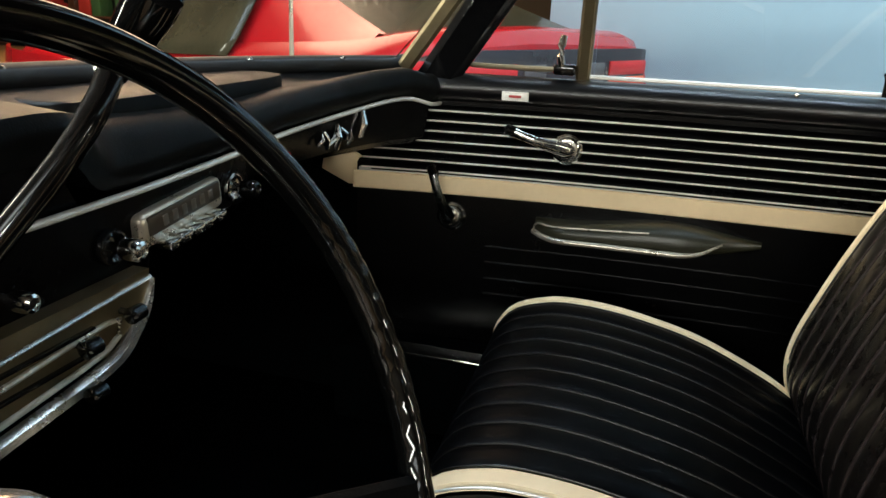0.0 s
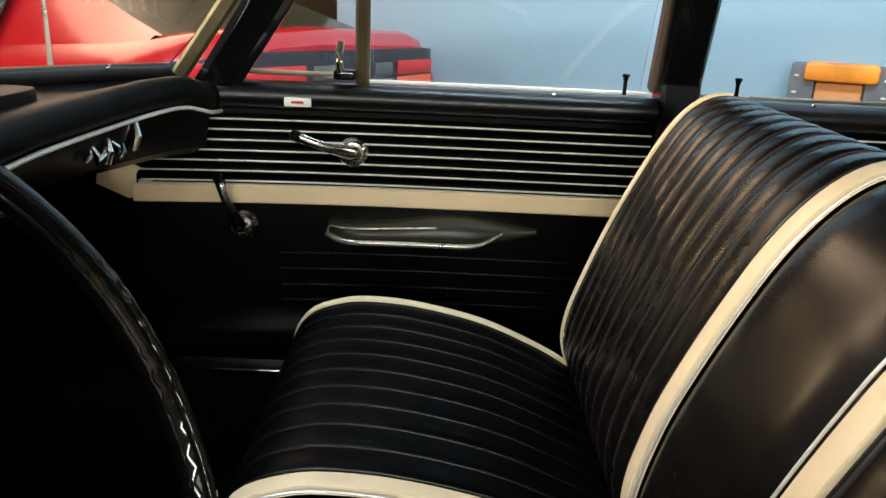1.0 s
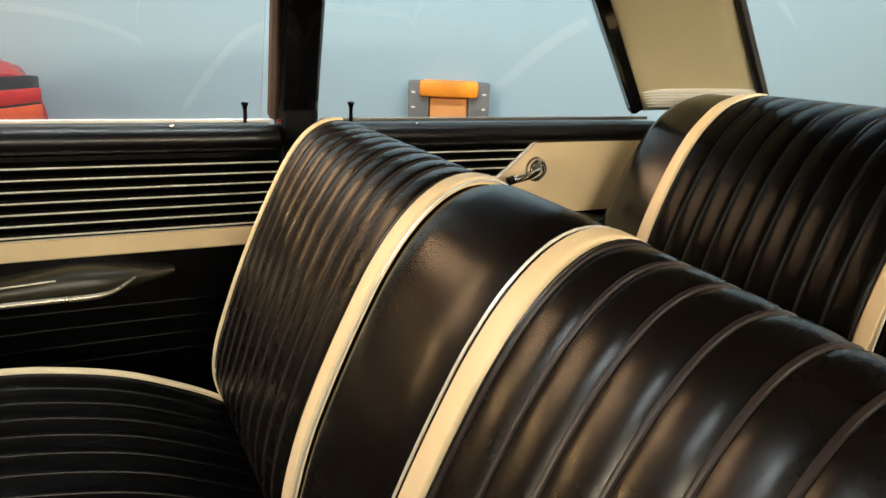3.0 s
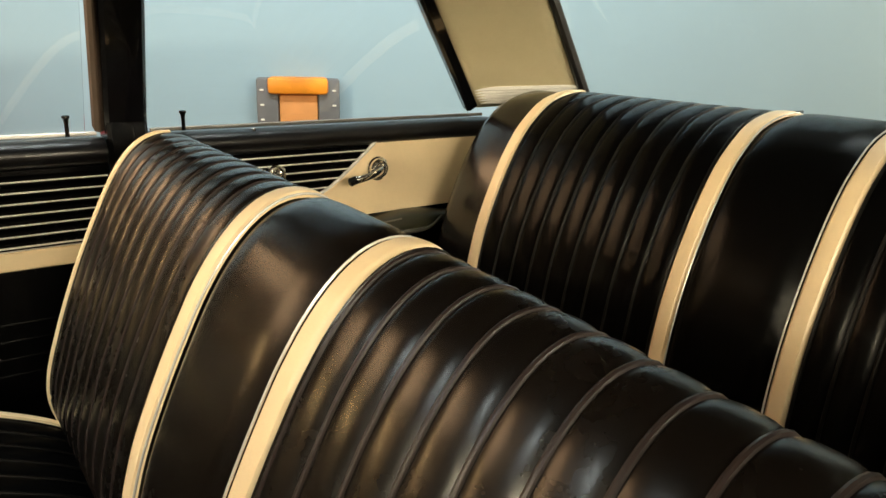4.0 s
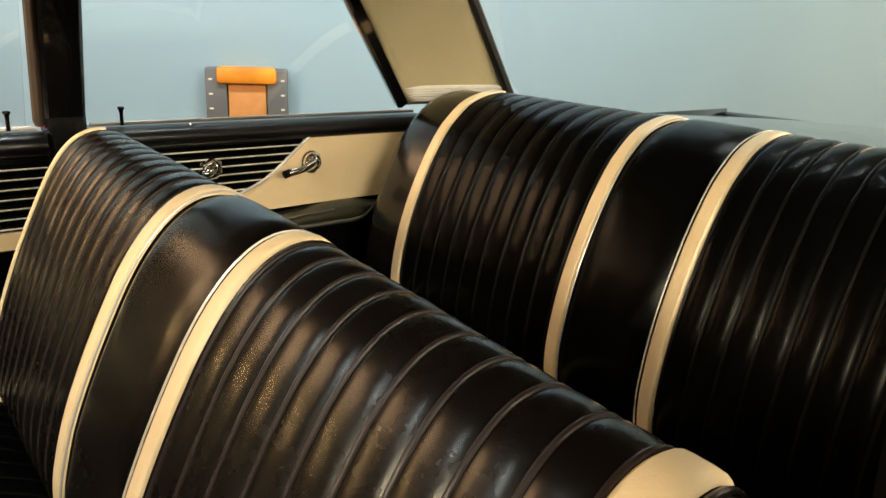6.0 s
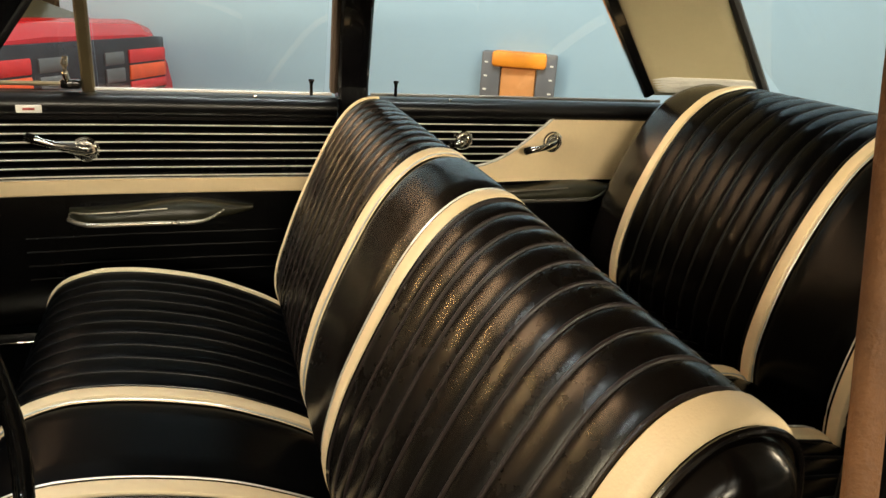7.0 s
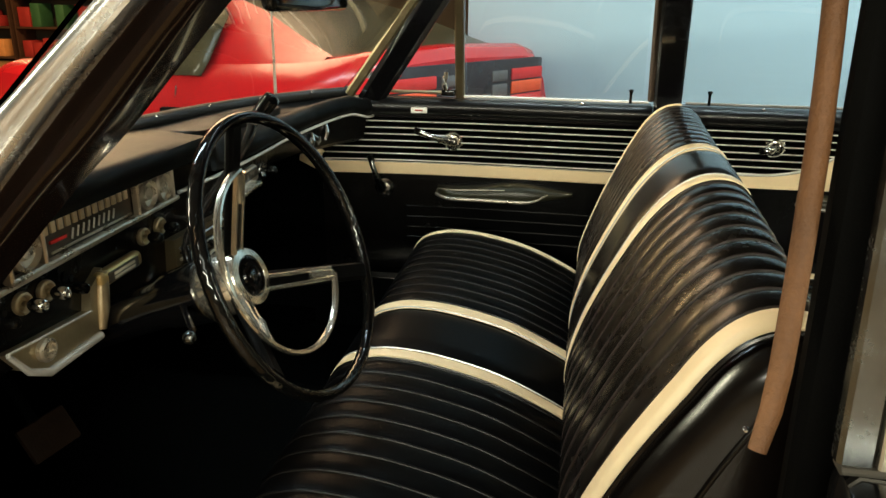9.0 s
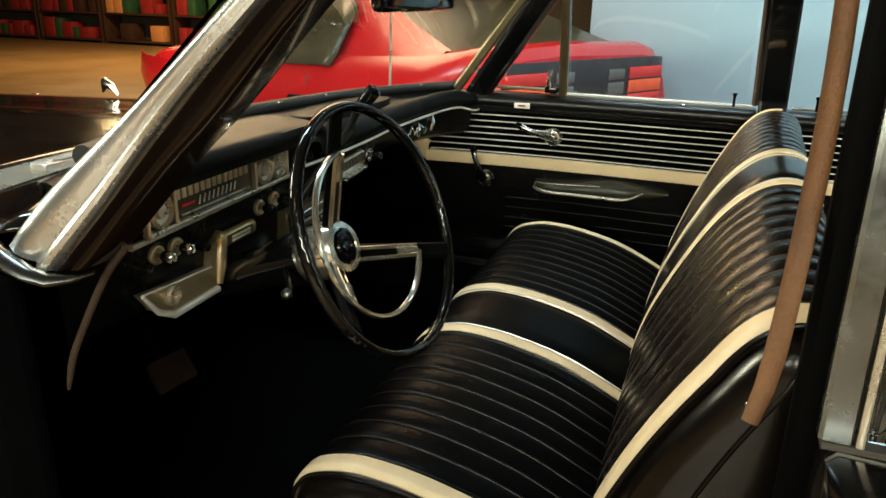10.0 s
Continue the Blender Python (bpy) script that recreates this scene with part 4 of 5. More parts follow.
def knob(parent, x, y, z, r=0.011, material=None, collar=True, lab="round dashboard knob"):
    m = Matrix.Translation((x, y, z)) @ Matrix.Rotation(math.pi / 2, 4, "Y")
    if collar:
        bm = bmesh.new()
        lathe(bm, [(r * 1.30, 0), (r * 1.36, 0.003), (r * 1.25, 0.0062), (r * 1.02, 0.0070), (r * 0.84, 0.0050), (r * 0.80, 0.001)], m, 28)
        part("knob_collar", bm, ESCUTCHEON if collar is True else collar, parent, "round bronze knob collar")
    bm = bmesh.new()
    lathe(bm, [(r * 0.36, 0), (r * 0.36, 0.012), (r * 0.55, 0.013), (r * 0.55, 0.015)], m, 16)
    shaft = part("knob_shaft", bm, CHROME, parent, "chrome knob shaft")
    bm = bmesh.new()
    lathe(bm, [(r * 0.50, 0.014), (r * 0.74, 0.016), (r * 0.80, 0.020), (r * 0.80, 0.029), (r * 0.70, 0.0325), (r * 0.45, 0.034), (r * 0.40, 0.0325), (0.0005, 0.0325)], m, 24)
    part("knob", bm, material or CHROME, shaft, lab)


def face_x(y):
    return trim_line(y).x - 0.004


# instrument cluster in front of the driver, on a slightly turned face
CT = math.atan2(0.028, 0.34)
CM = Matrix.Translation((-0.282, -0.274, 0.864)) @ Matrix.Rotation(CT, 4, "Z")
cl = thing("instrument_cluster", "wide strip speedometer with bright surround and round end dials", "instrument panel", (-0.284, -0.262, 0.865))


def cbox(bm, lo, hi, bev):
    return box(bm, lo, hi, bev, 2, CM)


bm = bmesh.new()
cbox(bm, (-0.024, -0.195, -0.030), (-0.002, 0.175, 0.026), 0.005)
part("dial_backing", bm, DIAL, cl, "dark dial face")
bm = bmesh.new()
for z in (-0.030, 0.026):
    bar(bm, CM @ Vector((0.004, -0.198, z)), CM @ Vector((0.004, 0.178, z)), (0, 0, 1), 0.006, 0.014, 0.002)
for y in (-0.196, 0.175, 0.072, -0.137):
    bar(bm, CM @ Vector((0.004, y, -0.03)), CM @ Vector((0.004, y, 0.026)), (0, 1, 0), 0.006, 0.012, 0.002)
part("surround", bm, BRUSHED, cl, "brushed metal surround")
bm = bmesh.new()
bar(bm, CM @ Vector((0.012, -0.205, 0.0325)), CM @ Vector((0.012, 0.190, 0.0325)), (0, 0, 1), 0.003, 0.006, 0.001)
part("hood_line", bm, BRIGHT, cl, "fine bright line under the hood")
for k in range(13):
    bm = bmesh.new()
    y = -0.126 + k * 0.0146
    cbox(bm, (-0.003, y, 0.001), (0.001, y + 0.0085, 0.021), 0.0006)
    part("scale_block", bm, SCALE, cl, "pale bronze speed scale block")
for k in range(9):
    bm = bmesh.new()
    y = -0.075 + k * 0.0115
    bar(bm, CM @ Vector((0.0, y, -0.017)), CM @ Vector((0.0, y + 0.005, -0.004)), (0, 1, 0), 0.0022, 0.002, 0.0004)
    part("print_bar", bm, WHITE, cl)
bm = bmesh.new()
cbox(bm, (-0.003, -0.115, -0.025), (0.0, 0.065, -0.022), 0.0004)
part("scale_line", bm, BRUSHED, cl)
bm = bmesh.new()
cbox(bm, (-0.003, -0.116, -0.012), (0.001, -0.085, -0.008), 0.0005)
part("needle", bm, TAIL_RED, cl, "red needle")
for y in (-0.167, 0.100, 0.146):
    m = CM @ Matrix.Translation((0.0, y, -0.003)) @ Matrix.Rotation(math.pi / 2, 4, "Y")
    bm = bmesh.new()
    lathe(bm, [(0.024, 0), (0.024, 0.008), (0.020, 0.012), (0.018, 0.005), (0.011, 0.003), (0.009, 0.009), (0.001, 0.010)], m, 28)
    part("end_dial", bm, BRUSHED, cl, "round metal end dial")
# bright lower rail and the row of knobs
bm = bmesh.new()
bar(bm, (-0.264, -0.50, 0.826), (-0.290, -0.09, 0.835), (0, 0, 1), 0.007, 0.010, 0.002)
part("lower_rail", bm, BRUSHED, dash, "metal rail below the dials")
for y, z, m_ in ((-0.443, 0.776, CHROME), (-0.402, 0.776, CHROME), (-0.180, 0.780, BLACK_PLASTIC), (-0.132, 0.783, BLACK_PLASTIC)):
    knob(dash, face_x(y), y, z + tilt(y), 0.0105, m_)
knob(dash, face_x(-0.365), -0.365, 0.768 + tilt(-0.365), 0.009, BLACK_PLASTIC, False)
knob(dash, face_x(-0.485), -0.485, 0.772 + tilt(-0.485), 0.008, BLACK_PLASTIC, False)
knob(dash, face_x(-0.075), -0.075, 0.782 + tilt(-0.075), 0.010, CHROME, False)


def plate(name, pts, thick, material, parent, lab, proud=0.010):
    bm = bmesh.new()
    f = bm.faces.new([bm.verts.new((face_x(y) + proud, y, z + tilt(y))) for y, z in pts])
    e = bmesh.ops.extrude_face_region(bm, geom=[f])
    for v in e["geom"]:
        if isinstance(v, bmesh.types.BMVert):
            v.co.x -= thick
    return part(name, bm, material, parent, lab, False)


lp = thing("switch_plate", "brushed metal switch plate with slanted end below the dashboard", "switch plate", (-0.26, -0.41, 0.71))
plate("plate", [(-0.487, 0.730), (-0.335, 0.722), (-0.330, 0.752), (-0.300, 0.772), (-0.292, 0.742), (-0.308, 0.700), (-0.325, 0.684), (-0.43, 0.682), (-0.462, 0.698)], 0.03, OLIVE_METAL, lp, "brushed metal plate")
bm = bmesh.new()
lathe(bm, [(0.015, 0), (0.015, 0.006), (0.011, 0.008), (0.010, 0.002), (0.001, 0.001)], Matrix.Translation((face_x(-0.43) + 0.010, -0.43, 0.733)) @ Matrix.Rotation(math.pi / 2, 4, "Y"), 24)
part("ring", bm, BRUSHED, lp, "round ring boss")
bm = bmesh.new()
tube(bm, [(face_x(y) + 0.012, y, z + tilt(y)) for y, z in ((-0.487, 0.730), (-0.462, 0.698), (-0.43, 0.682), (-0.325, 0.684))], [0.003, 0.0045, 0.0058, 0.0058], 10)
part("edge_bead", bm, BRIGHT, lp, "bright rolled lower edge")
bm = bmesh.new()
tube(bm, [(face_x(y) + 0.012, y, z + tilt(y)) for y, z in ((-0.488, 0.732), (-0.41, 0.728), (-0.336, 0.724))], 0.0018, 8)
part("edge_bead", bm, BRIGHT, lp, "fine bright upper edge")
bm = bmesh.new()
tube(bm, [(face_x(y) + 0.010, y, z + tilt(y)) for y, z in ((-0.318, 0.690), (-0.311, 0.718), (-0.306, 0.745), (-0.300, 0.768))], [0.006, 0.010, 0.010, 0.007], 12)
part("plate_post", bm, ESCUTCHEON, lp, "tan post rising to the badge")
bp = thing("badge_plate", "small brass coloured badge plate on the dashboard", "badge", (-0.27, -0.262, 0.773))
BM = Matrix.Translation((face_x(-0.262) + 0.012, -0.262, 0.775)) @ Matrix.Rotation(CT, 4, "Z")
bm = bmesh.new()
box(bm, (-0.012, -0.052, -0.012), (0.006, 0.052, 0.012), 0.008, 3, BM)
part("badge_frame", bm, BRASS, bp, "rounded brass frame")
bm = bmesh.new()
box(bm, (0.003, -0.038, -0.0075), (0.0075, 0.038, 0.0075), 0.002, 2, BM)
part("badge_field", bm, DIAL, bp, "dark badge field")
for k in range(2):
    bm = bmesh.new()
    box(bm, (0.006, -0.026, -0.005 + k * 0.006), (0.0085, 0.026, -0.001 + k * 0.006), 0.0003, 2, BM)
    part("print_bar", bm, IVORY, bp)

# heater controls right of the column
hp = thing("heater_control", "bright framed heater control plate with black slider levers", "heater control", (-0.285, 0.0, 0.70))
plate("plate", [(-0.115, 0.755), (0.059, 0.765), (0.056, 0.745), (0.040, 0.725), (0.003, 0.704), (-0.115, 0.693)], 0.02, BRONZE, hp, "bronze tinted control face", 0.014)
HX = -0.279
bm = bmesh.new()
tube(bm, [(HX, -0.115, 0.757), (HX, 0.060, 0.768)], 0.0020, 8)
edge = smooth_line([(HX, 0.060, 0.768), (HX, 0.056, 0.745), (HX, 0.040, 0.723), (HX, 0.003, 0.702), (HX, -0.115, 0.690)], 24)
inner = smooth_line([(HX, 0.058, 0.766), (HX, 0.047, 0.747), (HX, 0.031, 0.731), (HX, -0.002, 0.7135), (HX, -0.115, 0.702)], 24)
loft(bm, [[a + Vector((-0.010, 0, 0)), a + Vector((0.001, 0, 0)), a.lerp(b, 0.25) + Vector((0.0052, 0, 0)), a.lerp(b, 0.8) + Vector((0.0046, 0, 0)), b + Vector((0.001, 0, 0)), b + Vector((-0.004, 0, 0))] for a, b in zip(edge, inner)], True, True)
part("frame", bm, MOULD, hp, "polished bevelled chrome frame")
bm = bmesh.new()
tube(bm, smooth_line([(HX, -0.115, 0.712), (HX, -0.02, 0.720), (HX, 0.012, 0.728), (HX, 0.018, 0.738), (HX, 0.004, 0.746), (HX, -0.115, 0.738)], 20), 0.0025, 8)
part("inner_frame", bm, BRUSHED, hp, "slim inner frame")
for z in (0.728, 0.748):
    bm = bmesh.new()
    box(bm, (HX - 0.003, -0.112, z - 0.0015), (HX + 0.0015, -0.01, z + 0.0015), 0.0007)
    part("slot", bm, BLACK_PLASTIC, hp, "black slider slot")
for y, z in ((-0.03, 0.742), (0.022, 0.750), (-0.03, 0.702)):
    bm = bmesh.new()
    tube(bm, [(HX - 0.004, y, z), (HX + 0.016, y, z)], 0.003, 8)
    lathe(bm, [(0.003, 0), (0.007, 0.002), (0.0075, 0.016), (0.004, 0.018)], Matrix.Translation((HX + 0.014, y + 0.009, z)) @ Matrix.Rotation(math.pi / 2, 4, "X"), 12)
    part("slider", bm, BLACK_PLASTIC, hp, "black slider knob")

# radio in the middle
rd = thing("car_radio", "chrome framed car radio with dial window and push buttons", "radio", (-0.29, 0.12, 0.81))
RM = Matrix.Translation((-0.287, 0.121, 0.811)) @ Matrix.Rotation(math.radians(6), 4, "X")
bm = bmesh.new()
box(bm, (-0.03, -0.062, -0.015), (0.006, 0.062, 0.017), 0.007, 3, RM)
part("radio_frame", bm, BRUSHED, rd, "rounded chrome frame")
bm = bmesh.new()
box(bm, (0.003, -0.055, -0.004), (0.0075, 0.055, 0.014), 0.002, 2, RM)
part("dial_window", bm, DIAL, rd, "dark dial window")
for k in range(6):
    bm = bmesh.new()
    box(bm, (0.006, -0.036 + k * 0.014, 0.0), (0.0085, -0.029 + k * 0.014, 0.010), 0.0005, 2, RM)
    part("dial_mark", bm, DULL, rd)
for k in range(5):
    bm = bmesh.new()
    box(bm, (0.002, -0.045 + k * 0.0185, -0.020), (0.020, -0.030 + k * 0.0185, -0.011), 0.002, 2, RM)
    part("push_button", bm, CHROME, rd, "chrome push button")
knob(rd, -0.292, 0.030, 0.803, 0.012, CHROME, BLACK_PAINT)
knob(rd, -0.292, 0.212, 0.815, 0.012, BLACK_PLASTIC, CHROME)

# ---------- steering wheel and column ----------
A, YAW = 0.383, -0.045
AX = Vector((math.cos(A) * math.cos(YAW), math.cos(A) * math.sin(YAW), math.sin(A)))        # towards the driver
RT = Vector((-math.sin(YAW), math.cos(YAW), 0))
UP = AX.cross(RT)
RC = Vector((-0.0030, -0.2885, 0.8292))
HUB = RC - AX * 0.079 - UP * 0.010
RR = 0.1803
K = RR / 0.194
sw = thing("steering_wheel", "black three spoke steering wheel with chrome hub and horn ring", "steering wheel", HUB)


def rim(a, r=RR, h=0.0):
    return RC + (RT * math.cos(a) + UP * math.sin(a)) * r + AX * h


bm = bmesh.new()
rows = []
for k in range(288):
    a = 2 * math.pi * k / 288
    o = RT * math.cos(a) + UP * math.sin(a)
    g = (-0.00035 if k % 4 == 0 else 0.0001) if not 0.5 < a < 2.3 else 0
    rows.append([RC + o * (RR + (0.0076 + g) * math.cos(b)) + AX * (0.0092 + g) * math.sin(b) for b in (2 * math.pi * j / 12 for j in range(12))])
loft(bm, rows + [rows[0]], True)
bmesh.ops.remove_doubles(bm, verts=bm.verts[:], dist=1e-5)
part("rim", bm, BLACK_PLASTIC, sw, "glossy black moulded rim")
M = Matrix(((*RT,), (*UP,), (*AX,))).transposed().to_4x4()
bm = bmesh.new()
lathe(bm, [(r * K, h) for r, h in ((0.042, -0.064), (0.046, -0.050), (0.046, -0.022), (0.044, -0.003), (0.0425, 0.0))], Matrix.Translation(HUB) @ M, 40)
hub_ob = part("hub", bm, SATIN_CHROME, sw, "polished chrome hub")
bm = bmesh.new()
lathe(bm, [(r * K, h) for r, h in ((0.0425, 0.0), (0.042, 0.003), (0.0405, 0.005), (0.0305, 0.0065), (0.0295, 0.0055), (0.0285, 0.002), (0.001, 0.002))], Matrix.Translation(HUB) @ M, 40)
part("hub_face", bm, SATIN_CHROME, hub_ob, "flat bright ring round the button")
bm = bmesh.new()
lathe(bm, [(r * K, h) for r, h in ((0.028, 0.002), (0.028, 0.006), (0.0255, 0.007), (0.024, 0.005), (0.022, 0.005), (0.020, 0.009), (0.014, 0.009), (0.012, 0.005), (0.010, 0.005), (0.008, 0.009), (0.001, 0.010))], Matrix.Translation(HUB) @ M, 28)
part("horn_button", bm, BLACK_PLASTIC, hub_ob, "black horn button")
for a, off in ((-0.48, -0.005), (1.66, 0), (3.76, 0)):
    o = RT * math.cos(a) + UP * math.sin(a)
    s = RT * -math.sin(a) + UP * math.cos(a)
    for w in (-1, 1):
        bm = bmesh.new()
        p0, p1 = HUB + o * 0.034 + s * (0.0088 * w + off), RC + o * 0.128 * K + s * (0.0076 * w + off) - AX * 0.022
        bar(bm, p0, p1, s, 0.0056, 0.008, 0.0015)
        part("spoke", bm, SATIN_CHROME, sw, "chrome spoke rail")
    bm = bmesh.new()
    bar(bm, HUB.lerp(RC - AX * 0.022, 0.72) + o * 0.094 * K + s * off, RC + o * 0.130 * K - AX * 0.0215 + s * off, s, 0.0105, 0.007, 0.0015)
    part("spoke_tip", bm, SATIN_CHROME, sw, "solid chrome end of the spoke")
    bm = bmesh.new()
    bar(bm, HUB + o * 0.03 - AX * 0.012, RC + o * (RR - 0.006), s, 0.026, 0.012, 0.004)
    part("spoke_back", bm, FLOCK, sw, "black spoke behind the rails")
bm = bmesh.new()
tube(bm, [rim(a, 0.132 * K, -0.020) for a in np.linspace(-0.52, -4.62, 44)], 0.0048, 8, flat=0.8)
part("horn_ring", bm, SATIN_CHROME, sw, "chrome horn ring")

col = thing("steering_column", "black steering column with chrome tipped levers", "steering column", HUB - AX * 0.2)
bm = bmesh.new()
lathe(bm, [(0.034, -0.42), (0.034, -0.14), (0.040, -0.12), (0.046, -0.058)], Matrix.Translation(HUB) @ M, 24)
part("column_tube", bm, BLACK_PAINT, col, "gloss black column tube")
bm = bmesh.new()
q = HUB - AX * 0.09
gl = smooth_line([q + RT * 0.02 + UP * 0.01, q + RT * 0.035 + UP * 0.07, Vector((-0.128, -0.168, 0.933)), Vector((-0.124, -0.141, 0.968))], 16)
tube(bm, gl, 0.0068, 12)
part("gear_lever", bm, BLACK_PAINT, col, "black column gear lever")
d = Vector((0.036, -0.008, 0.036)).normalized()
e = gl[-1]
bm = bmesh.new()
tube(bm, [e - d * 0.003, e + d * 0.008], 0.0086, 12)
part("lever_collar", bm, CHROME, col, "chrome lever collar")
bm = bmesh.new()
tube(bm, [e + d * 0.008, e + d * 0.014, e + d * 0.042, e + d * 0.052, e + d * 0.056], [0.0082, 0.0105, 0.0122, 0.0115, 0.004], 14)
part("lever_knob", bm, BLACK_PLASTIC, col, "black lever knob")
bm = bmesh.new()
tube(bm, [q - RT * 0.03, Vector((-0.08, -0.414, 0.771))], 0.004, 8)
part("indicator_stalk", bm, BLACK_PAINT, col, "black indicator stalk")
bm = bmesh.new()
lathe(bm, [(0.003, -0.008), (0.0062, -0.005), (0.008, 0.0), (0.0066, 0.0045), (0.001, 0.0075)], Matrix.Translation((-0.08, -0.422, 0.766)) @ M, 16)
part("stalk_knob", bm, STEEL, col, "tarnished ball knob")

# pedals
pd = thing("brake_pedal", "worn brown rubber brake pedal on a steel arm", "pedal", (-0.38, -0.33, 0.50))
bm = bmesh.new()
box(bm, (-0.028, -0.038, -0.006), (0.028, 0.038, 0.006), 0.004, 2, pose(-0.392, -0.322, 0.529, 8, 58, -6))
part("pad", bm, PEDAL, pd, "worn rubber pad")
bm = bmesh.new()
tube(bm, [(-0.404, -0.322, 0.526), (-0.45, -0.33, 0.64), (-0.47, -0.36, 0.80)], 0.008, 8)
part("arm", bm, CARPET, pd)

# rear-view mirror
mr = thing("rear_view_mirror", "dark rear-view mirror hung from the windscreen header", "mirror", (-0.1, 0.05, 1.15))
bm = bmesh.new()
box(bm, (-0.125, -0.094, 1.118), (-0.10, 0.226, 1.177), 0.012, 3)
part("mirror_case", bm, BLACK_PLASTIC, mr, "black mirror case")
bm = bmesh.new()
tube(bm, [(-0.115, 0.066, 1.172), (-0.085, 0.06, 1.225), (0.05, 0.05, 1.285)], 0.006, 8)
part("mirror_arm", bm, CHROME, mr, "chrome mirror arm")

# ---------- the red sports car beyond ----------
FW = Vector((-0.883, 0.469, 0)).normalized()
SD = Vector((0.469, 0.883, 0)).normalized()
NEAR = Vector((0.125, 2.90, 0)) - SD * 1.45
red = thing("red_sports_car", "red fastback sports car with wide dark tail lamp panel", "car", NEAR + FW * 2.1 + SD * 0.72)


def rc(a, b, z):
    return NEAR + FW * a + SD * b + Vector((0, 0, z - 0.05 * max(0.0, min(1.0, (z - 0.3) / 0.5))))


def deck(a):
    return float(np.interp(a, [0, 0.05, 0.14, 0.3, 0.5, 1.0, 2.2, 2.6, 3.6, 4.2], [0.945, 0.985, 1.0, 0.978, 0.960, 0.930, 0.875, 0.86, 0.79, 0.66]))


W = 1.45
bm = bmesh.new()
rows = []
for a in list(np.linspace(0, 0.4, 9)) + list(np.linspace(0.5, 4.2, 30)):
    e = 0.17 * max(0, 1 - a / 0.40) ** 2.4 + 0.16 * max(0, (a - 3.5) / 0.7) ** 2
    d = deck(a)
    sec = []
    for b, z in ((0.03, 0.22), (-0.06, 0.34), (-0.10, 0.55), (-0.075, 0.72), (-0.045, d - 0.13), (-0.005, d - 0.07), (0.05, d - 0.02), (0.13, d), (0.72, d + 0.012), (W - 0.13, d), (W - 0.05, d - 0.02), (W + 0.005, d - 0.07), (W + 0.045, d - 0.13), (W + 0.075, 0.72), (W + 0.10, 0.55), (W + 0.06, 0.34), (W - 0.03, 0.22)):
        sec.append(rc(a, b + (e if b < 0.7 else -e) , z))
    rows.append(sec)
loft(bm, rows, True, True)
part("body", bm, RED_PAINT, red, "glossy red bodywork")
bm = bmesh.new()
rows = []
for a in np.linspace(0.30, 2.75, 26):
    h = float(np.interp(a, [0.30, 0.9, 1.3, 1.8, 2.1, 2.75], [0.0, 0.23, 0.34, 0.36, 0.33, 0.0]))
    d = deck(a) - 0.035
    ins = 0.08 + 0.42 * h
    rows.append([rc(a, 0.045, d), rc(a, 0.06 + ins * 0.5, d + 0.035 + h * 0.55), rc(a, ins + 0.06, d + 0.03 + h), rc(a, 0.72, d + 0.035 + h * 1.05), rc(a, W - ins - 0.06, d + 0.03 + h), rc(a, W - 0.06 - ins * 0.5, d + 0.035 + h * 0.55), rc(a, W - 0.045, d)])
loft(bm, [r[0:3] for r in rows])
loft(bm, [r[4:7] for r in rows])
loft(bm, [r[2:5] for r in rows[10:]])
part("greenhouse", bm, RED_PAINT, red, "red fastback roof with broad rear pillars")
bm = bmesh.new()
loft(bm, [r[2:5] for r in rows[:11]])
part("rear_glass", bm, SMOKED, red, "dark rear hatch glass")
bm = bmesh.new()
rows = []
for a in np.linspace(1.07, 2.42, 14):
    ht = float(np.interp(a, [1.07, 1.14, 1.85, 2.10, 2.42], [0.21, 0.275, 0.29, 0.25, 0.05]))
    rows.append([rc(a, -0.022, deck(a) - 0.072), rc(a, 0.028, deck(a) - 0.008), rc(a, 0.036 + 0.30 * ht, deck(a) + ht * 0.5), rc(a, 0.034 + 0.60 * ht, deck(a) + ht)])
loft(bm, rows)
part("side_window", bm, SMOKED, red, "dark tinted side window").modifiers.new("thick", "SOLIDIFY").thickness = 0.008
bm = bmesh.new()
bar(bm, rc(1.25, -0.102, 0.55), rc(1.25, -0.052, 0.80), FW, 0.005, 0.006, 0.001)
part("door_gap", bm, TAIL_DARK, red)
# tail panel with lamps
def tail_x(b):
    e = max(0.0, min(b, W - b))
    return -0.004 + (0.36 * (1 - (e / 0.17) ** 0.42) if e < 0.17 else 0.0)


def tail_piece(b0, b1, z0, z1, out, name, material, parent, lab, drop=0.0):
    """A lens or panel that follows the curved tail and stands out from it."""
    bm = bmesh.new()
    rows = []
    for b in b0 + (b1 - b0) * (0.5 - 0.5 * np.cos(np.linspace(0, math.pi, 26))):
        x = tail_x(b)
        zt = z1 - drop * max(0.0, 1 - min(b, W - b) / 0.22) ** 2.2
        rows.append([rc(x + 0.05, b, z0), rc(x - out + 0.004, b, z0), rc(x - out, b, z0 + 0.006), rc(x - out, b, zt - 0.006), rc(x - out + 0.004, b, zt), rc(x + 0.05, b, zt)])
    loft(bm, rows, True, True)
    return part(name, bm, material, parent, lab)


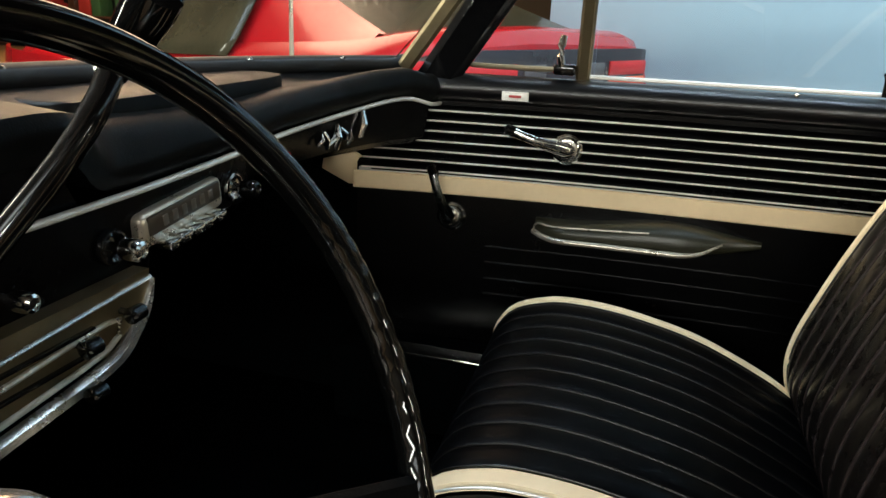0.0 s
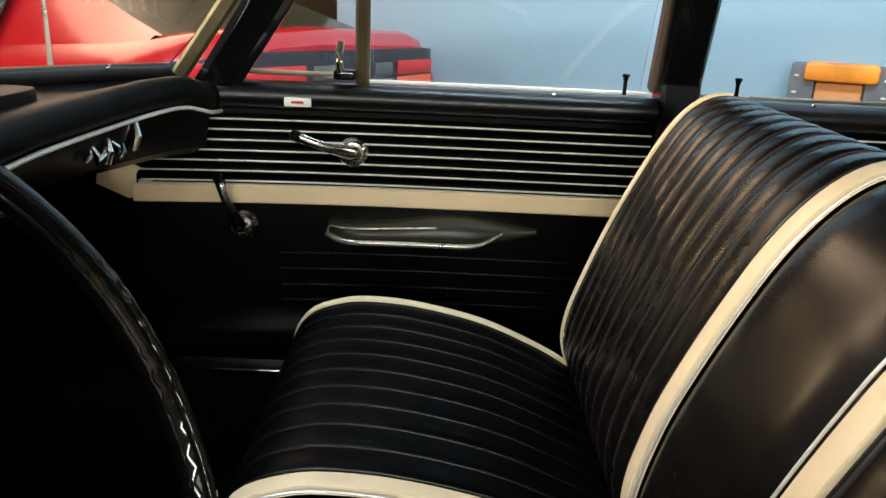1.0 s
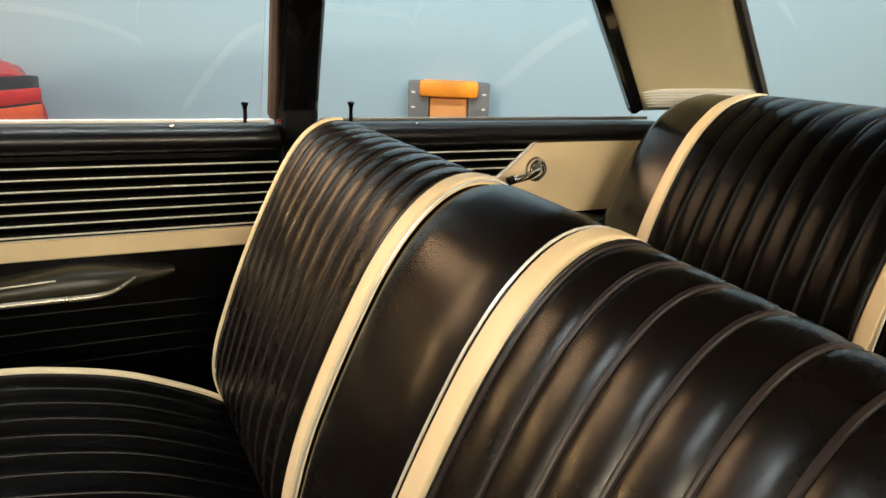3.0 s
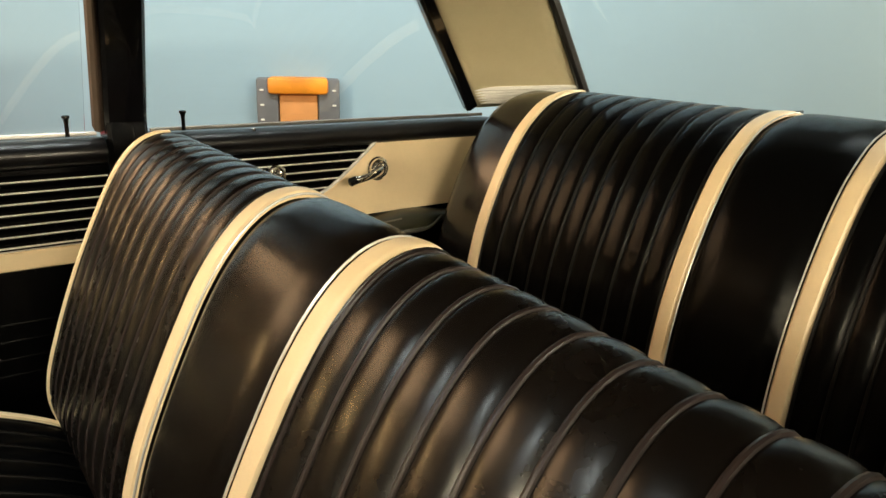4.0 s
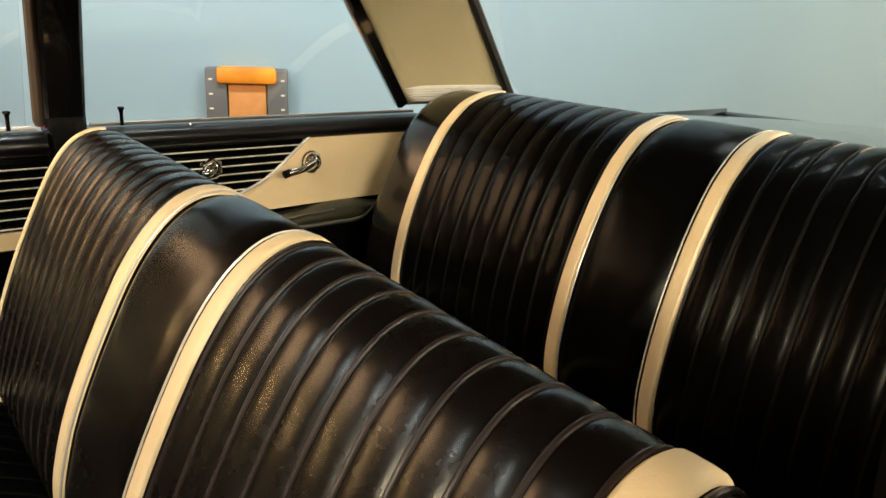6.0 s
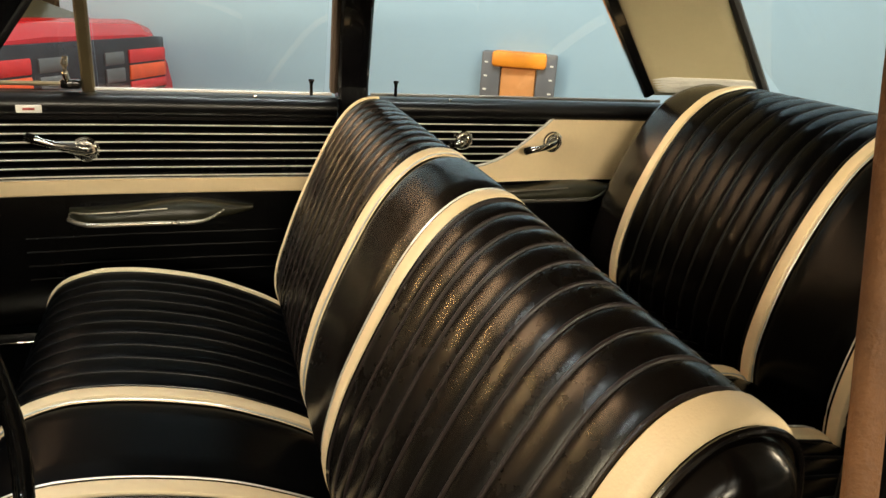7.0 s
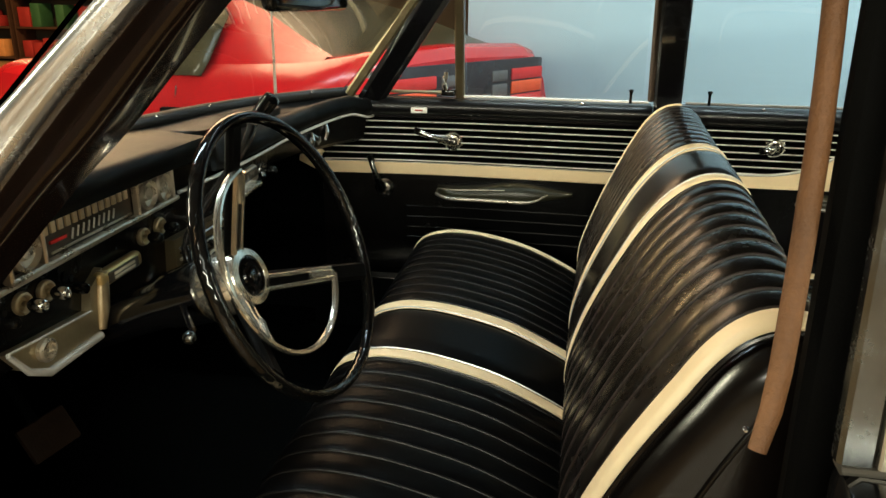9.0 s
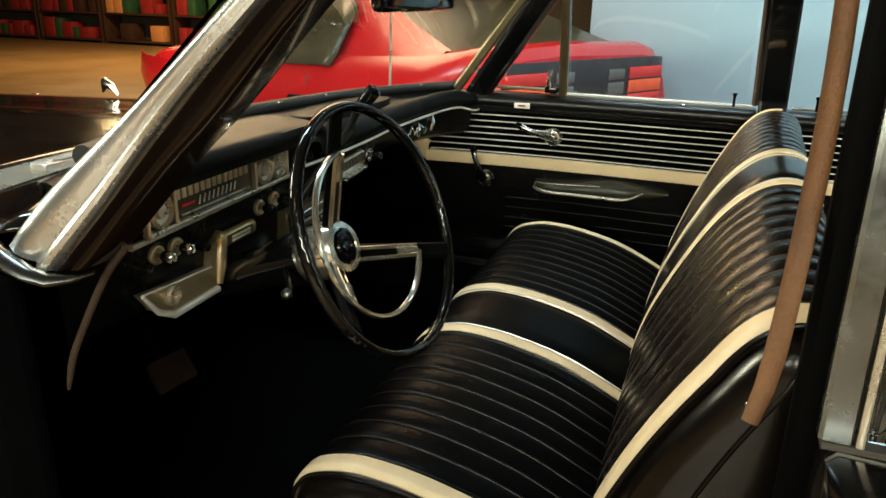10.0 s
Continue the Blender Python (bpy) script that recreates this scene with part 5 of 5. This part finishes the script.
tp = tail_piece(0.030, W - 0.030, 0.705, 0.938, 0.010, "tail_panel", TAIL_DARK, red, "smoked full width tail panel", 0.075)
for side in (0, 1):
    m = lambda b: b if side == 0 else W - b
    for b0, b1, z0, z1, m_, lab in ((0.034, 0.44, 0.838, 0.892, TAIL_RED, "red lamp"), (0.034, 0.44, 0.768, 0.830, TAIL_ORANGE, "orange lamp"), (0.034, 0.44, 0.718, 0.760, TAIL_RED, "red lamp"), (0.48, 0.60, 0.838, 0.888, TAIL_WHITE, "clear lamp"), (0.48, 0.60, 0.765, 0.825, TAIL_WHITE, "clear lamp")):
        tail_piece(min(m(b0), m(b1)), max(m(b0), m(b1)), z0, z1, 0.016, "tail_lamp", m_, tp, lab, 0.03 if z1 > 0.88 else 0.0)
bm = bmesh.new()
loft(bm, [[rc(-0.06 + 0.08 * (abs(b / W - 0.5) * 2) ** 4, b, z) for b in np.linspace(0.02, W - 0.02, 11)] for z in (0.40, 0.44, 0.64, 0.68)])
o = part("bumper", bm, RED_PAINT, red, "red rear bumper")
o.modifiers.new("thick", "SOLIDIFY").thickness = 0.06
for a in (0.85, 3.35):
    for b in (0.08, W - 0.08):
        bm = bmesh.new()
        w = Matrix.Translation(rc(a, b, 0.31)) @ Matrix(((*FW,), (0, 0, 1), (*SD,))).transposed().to_4x4()
        lathe(bm, [(0.19, -0.10), (0.30, -0.09), (0.31, -0.05), (0.31, 0.05), (0.30, 0.09), (0.19, 0.10)], w, 28)
        wh = part("wheel", bm, RUBBER, red, "black tyre")
        bm = bmesh.new()
        lathe(bm, [(0.19, -0.085), (0.19, 0.085), (0.17, 0.095), (0.05, 0.06), (0.001, 0.06)], w, 24)
        part("wheel_rim", bm, BRUSHED, wh, "metal rim")

# ---------- tool case hung on the blue wall ----------
WN = Vector((-0.469, -0.883, 0)).normalized()          # away from the wall, into the hall
C0 = Vector((1.60, 2.32, 0.955))
C0 = BLUE_END + BLUE_DIR * (C0 - BLUE_END).dot(BLUE_DIR) + Vector((0, 0, 0.797))
case = thing("wall_case", "grey plastic wall case with orange lid and tan centre", "case", C0)


def wc(a0, a1, z0, z1, d0, d1, bev, name, material, lab):
    bm = bmesh.new()
    fr = Matrix(((*BLUE_DIR,), (*WN,), (0, 0, 1))).transposed().to_4x4()
    box(bm, (a0, d0, z0), (a1, d1, z1), bev, 2, Matrix.Translation(C0) @ fr)
    return part(name, bm, material, case, lab)


wc(-0.168, -0.081, -0.11, 0.118, 0.0, 0.075, 0.010, "side_block", GREY_PLASTIC, "grey plastic side block")
wc(0.081, 0.168, -0.11, 0.118, 0.0, 0.075, 0.010, "side_block", GREY_PLASTIC, "grey plastic side block")
wc(-0.078, 0.078, -0.11, 0.050, 0.0, 0.068, 0.008, "centre", TAN_CARD, "tan centre panel")
wc(-0.122, 0.122, 0.054, 0.122, 0.0, 0.098, 0.016, "lid", ORANGE_PLASTIC, "mottled orange lid")
for s in (-1, 1):
    for z in (-0.05, 0.01, 0.07):
        wc(s * 0.146 - 0.008, s * 0.146 + 0.008, z - 0.004, z + 0.004, 0.075, 0.079, 0.002, "clip", WHITE, "small pale clip")

# ---------- shelves at the far wall of the hall ----------
rng = random.Random(4)
for k in range(6):
    x0 = -18.6 + k * 1.95
    sh = thing("display_shelf", "dark wooden display shelf half full of boxes", "shelf", (x0 + 0.9, 11.7, 0), "shelves at the far wall")
    for z in (0.05, 0.62, 1.19, 1.76, 2.33, 2.90):
        bm = bmesh.new()
        box(bm, (x0, 11.45, z), (x0 + 1.8, 11.95, z + 0.04), 0.004)
        part("shelf_board", bm, DARKWOOD, sh, "dark wooden board")
    for x in (x0 - 0.03, x0 + 1.8):
        bm = bmesh.new()
        box(bm, (x, 11.45, 0), (x + 0.03, 11.95, 2.97), 0.004)
        part("upright", bm, DARKWOOD, sh, "dark wooden upright")
    for z in (0.09, 0.66, 1.23, 1.80, 2.37):
        x = x0 + 0.05
        while x < x0 + 1.5:
            w = rng.uniform(0.14, 0.34)
            if rng.random() < 0.8:
                bm = bmesh.new()
                box(bm, (x, 11.5, z), (x + w, 11.85, z + rng.uniform(0.2, 0.46)), 0.008)
                o = part("storage_box", bm, rng.choice((WINE, WINE, WINE, DARKWOOD, GREEN, TAN_CARD)))
                tagged(o, "small coloured carton standing on the display shelf", "box", "boxes on the shelves")
            x += w + 0.03
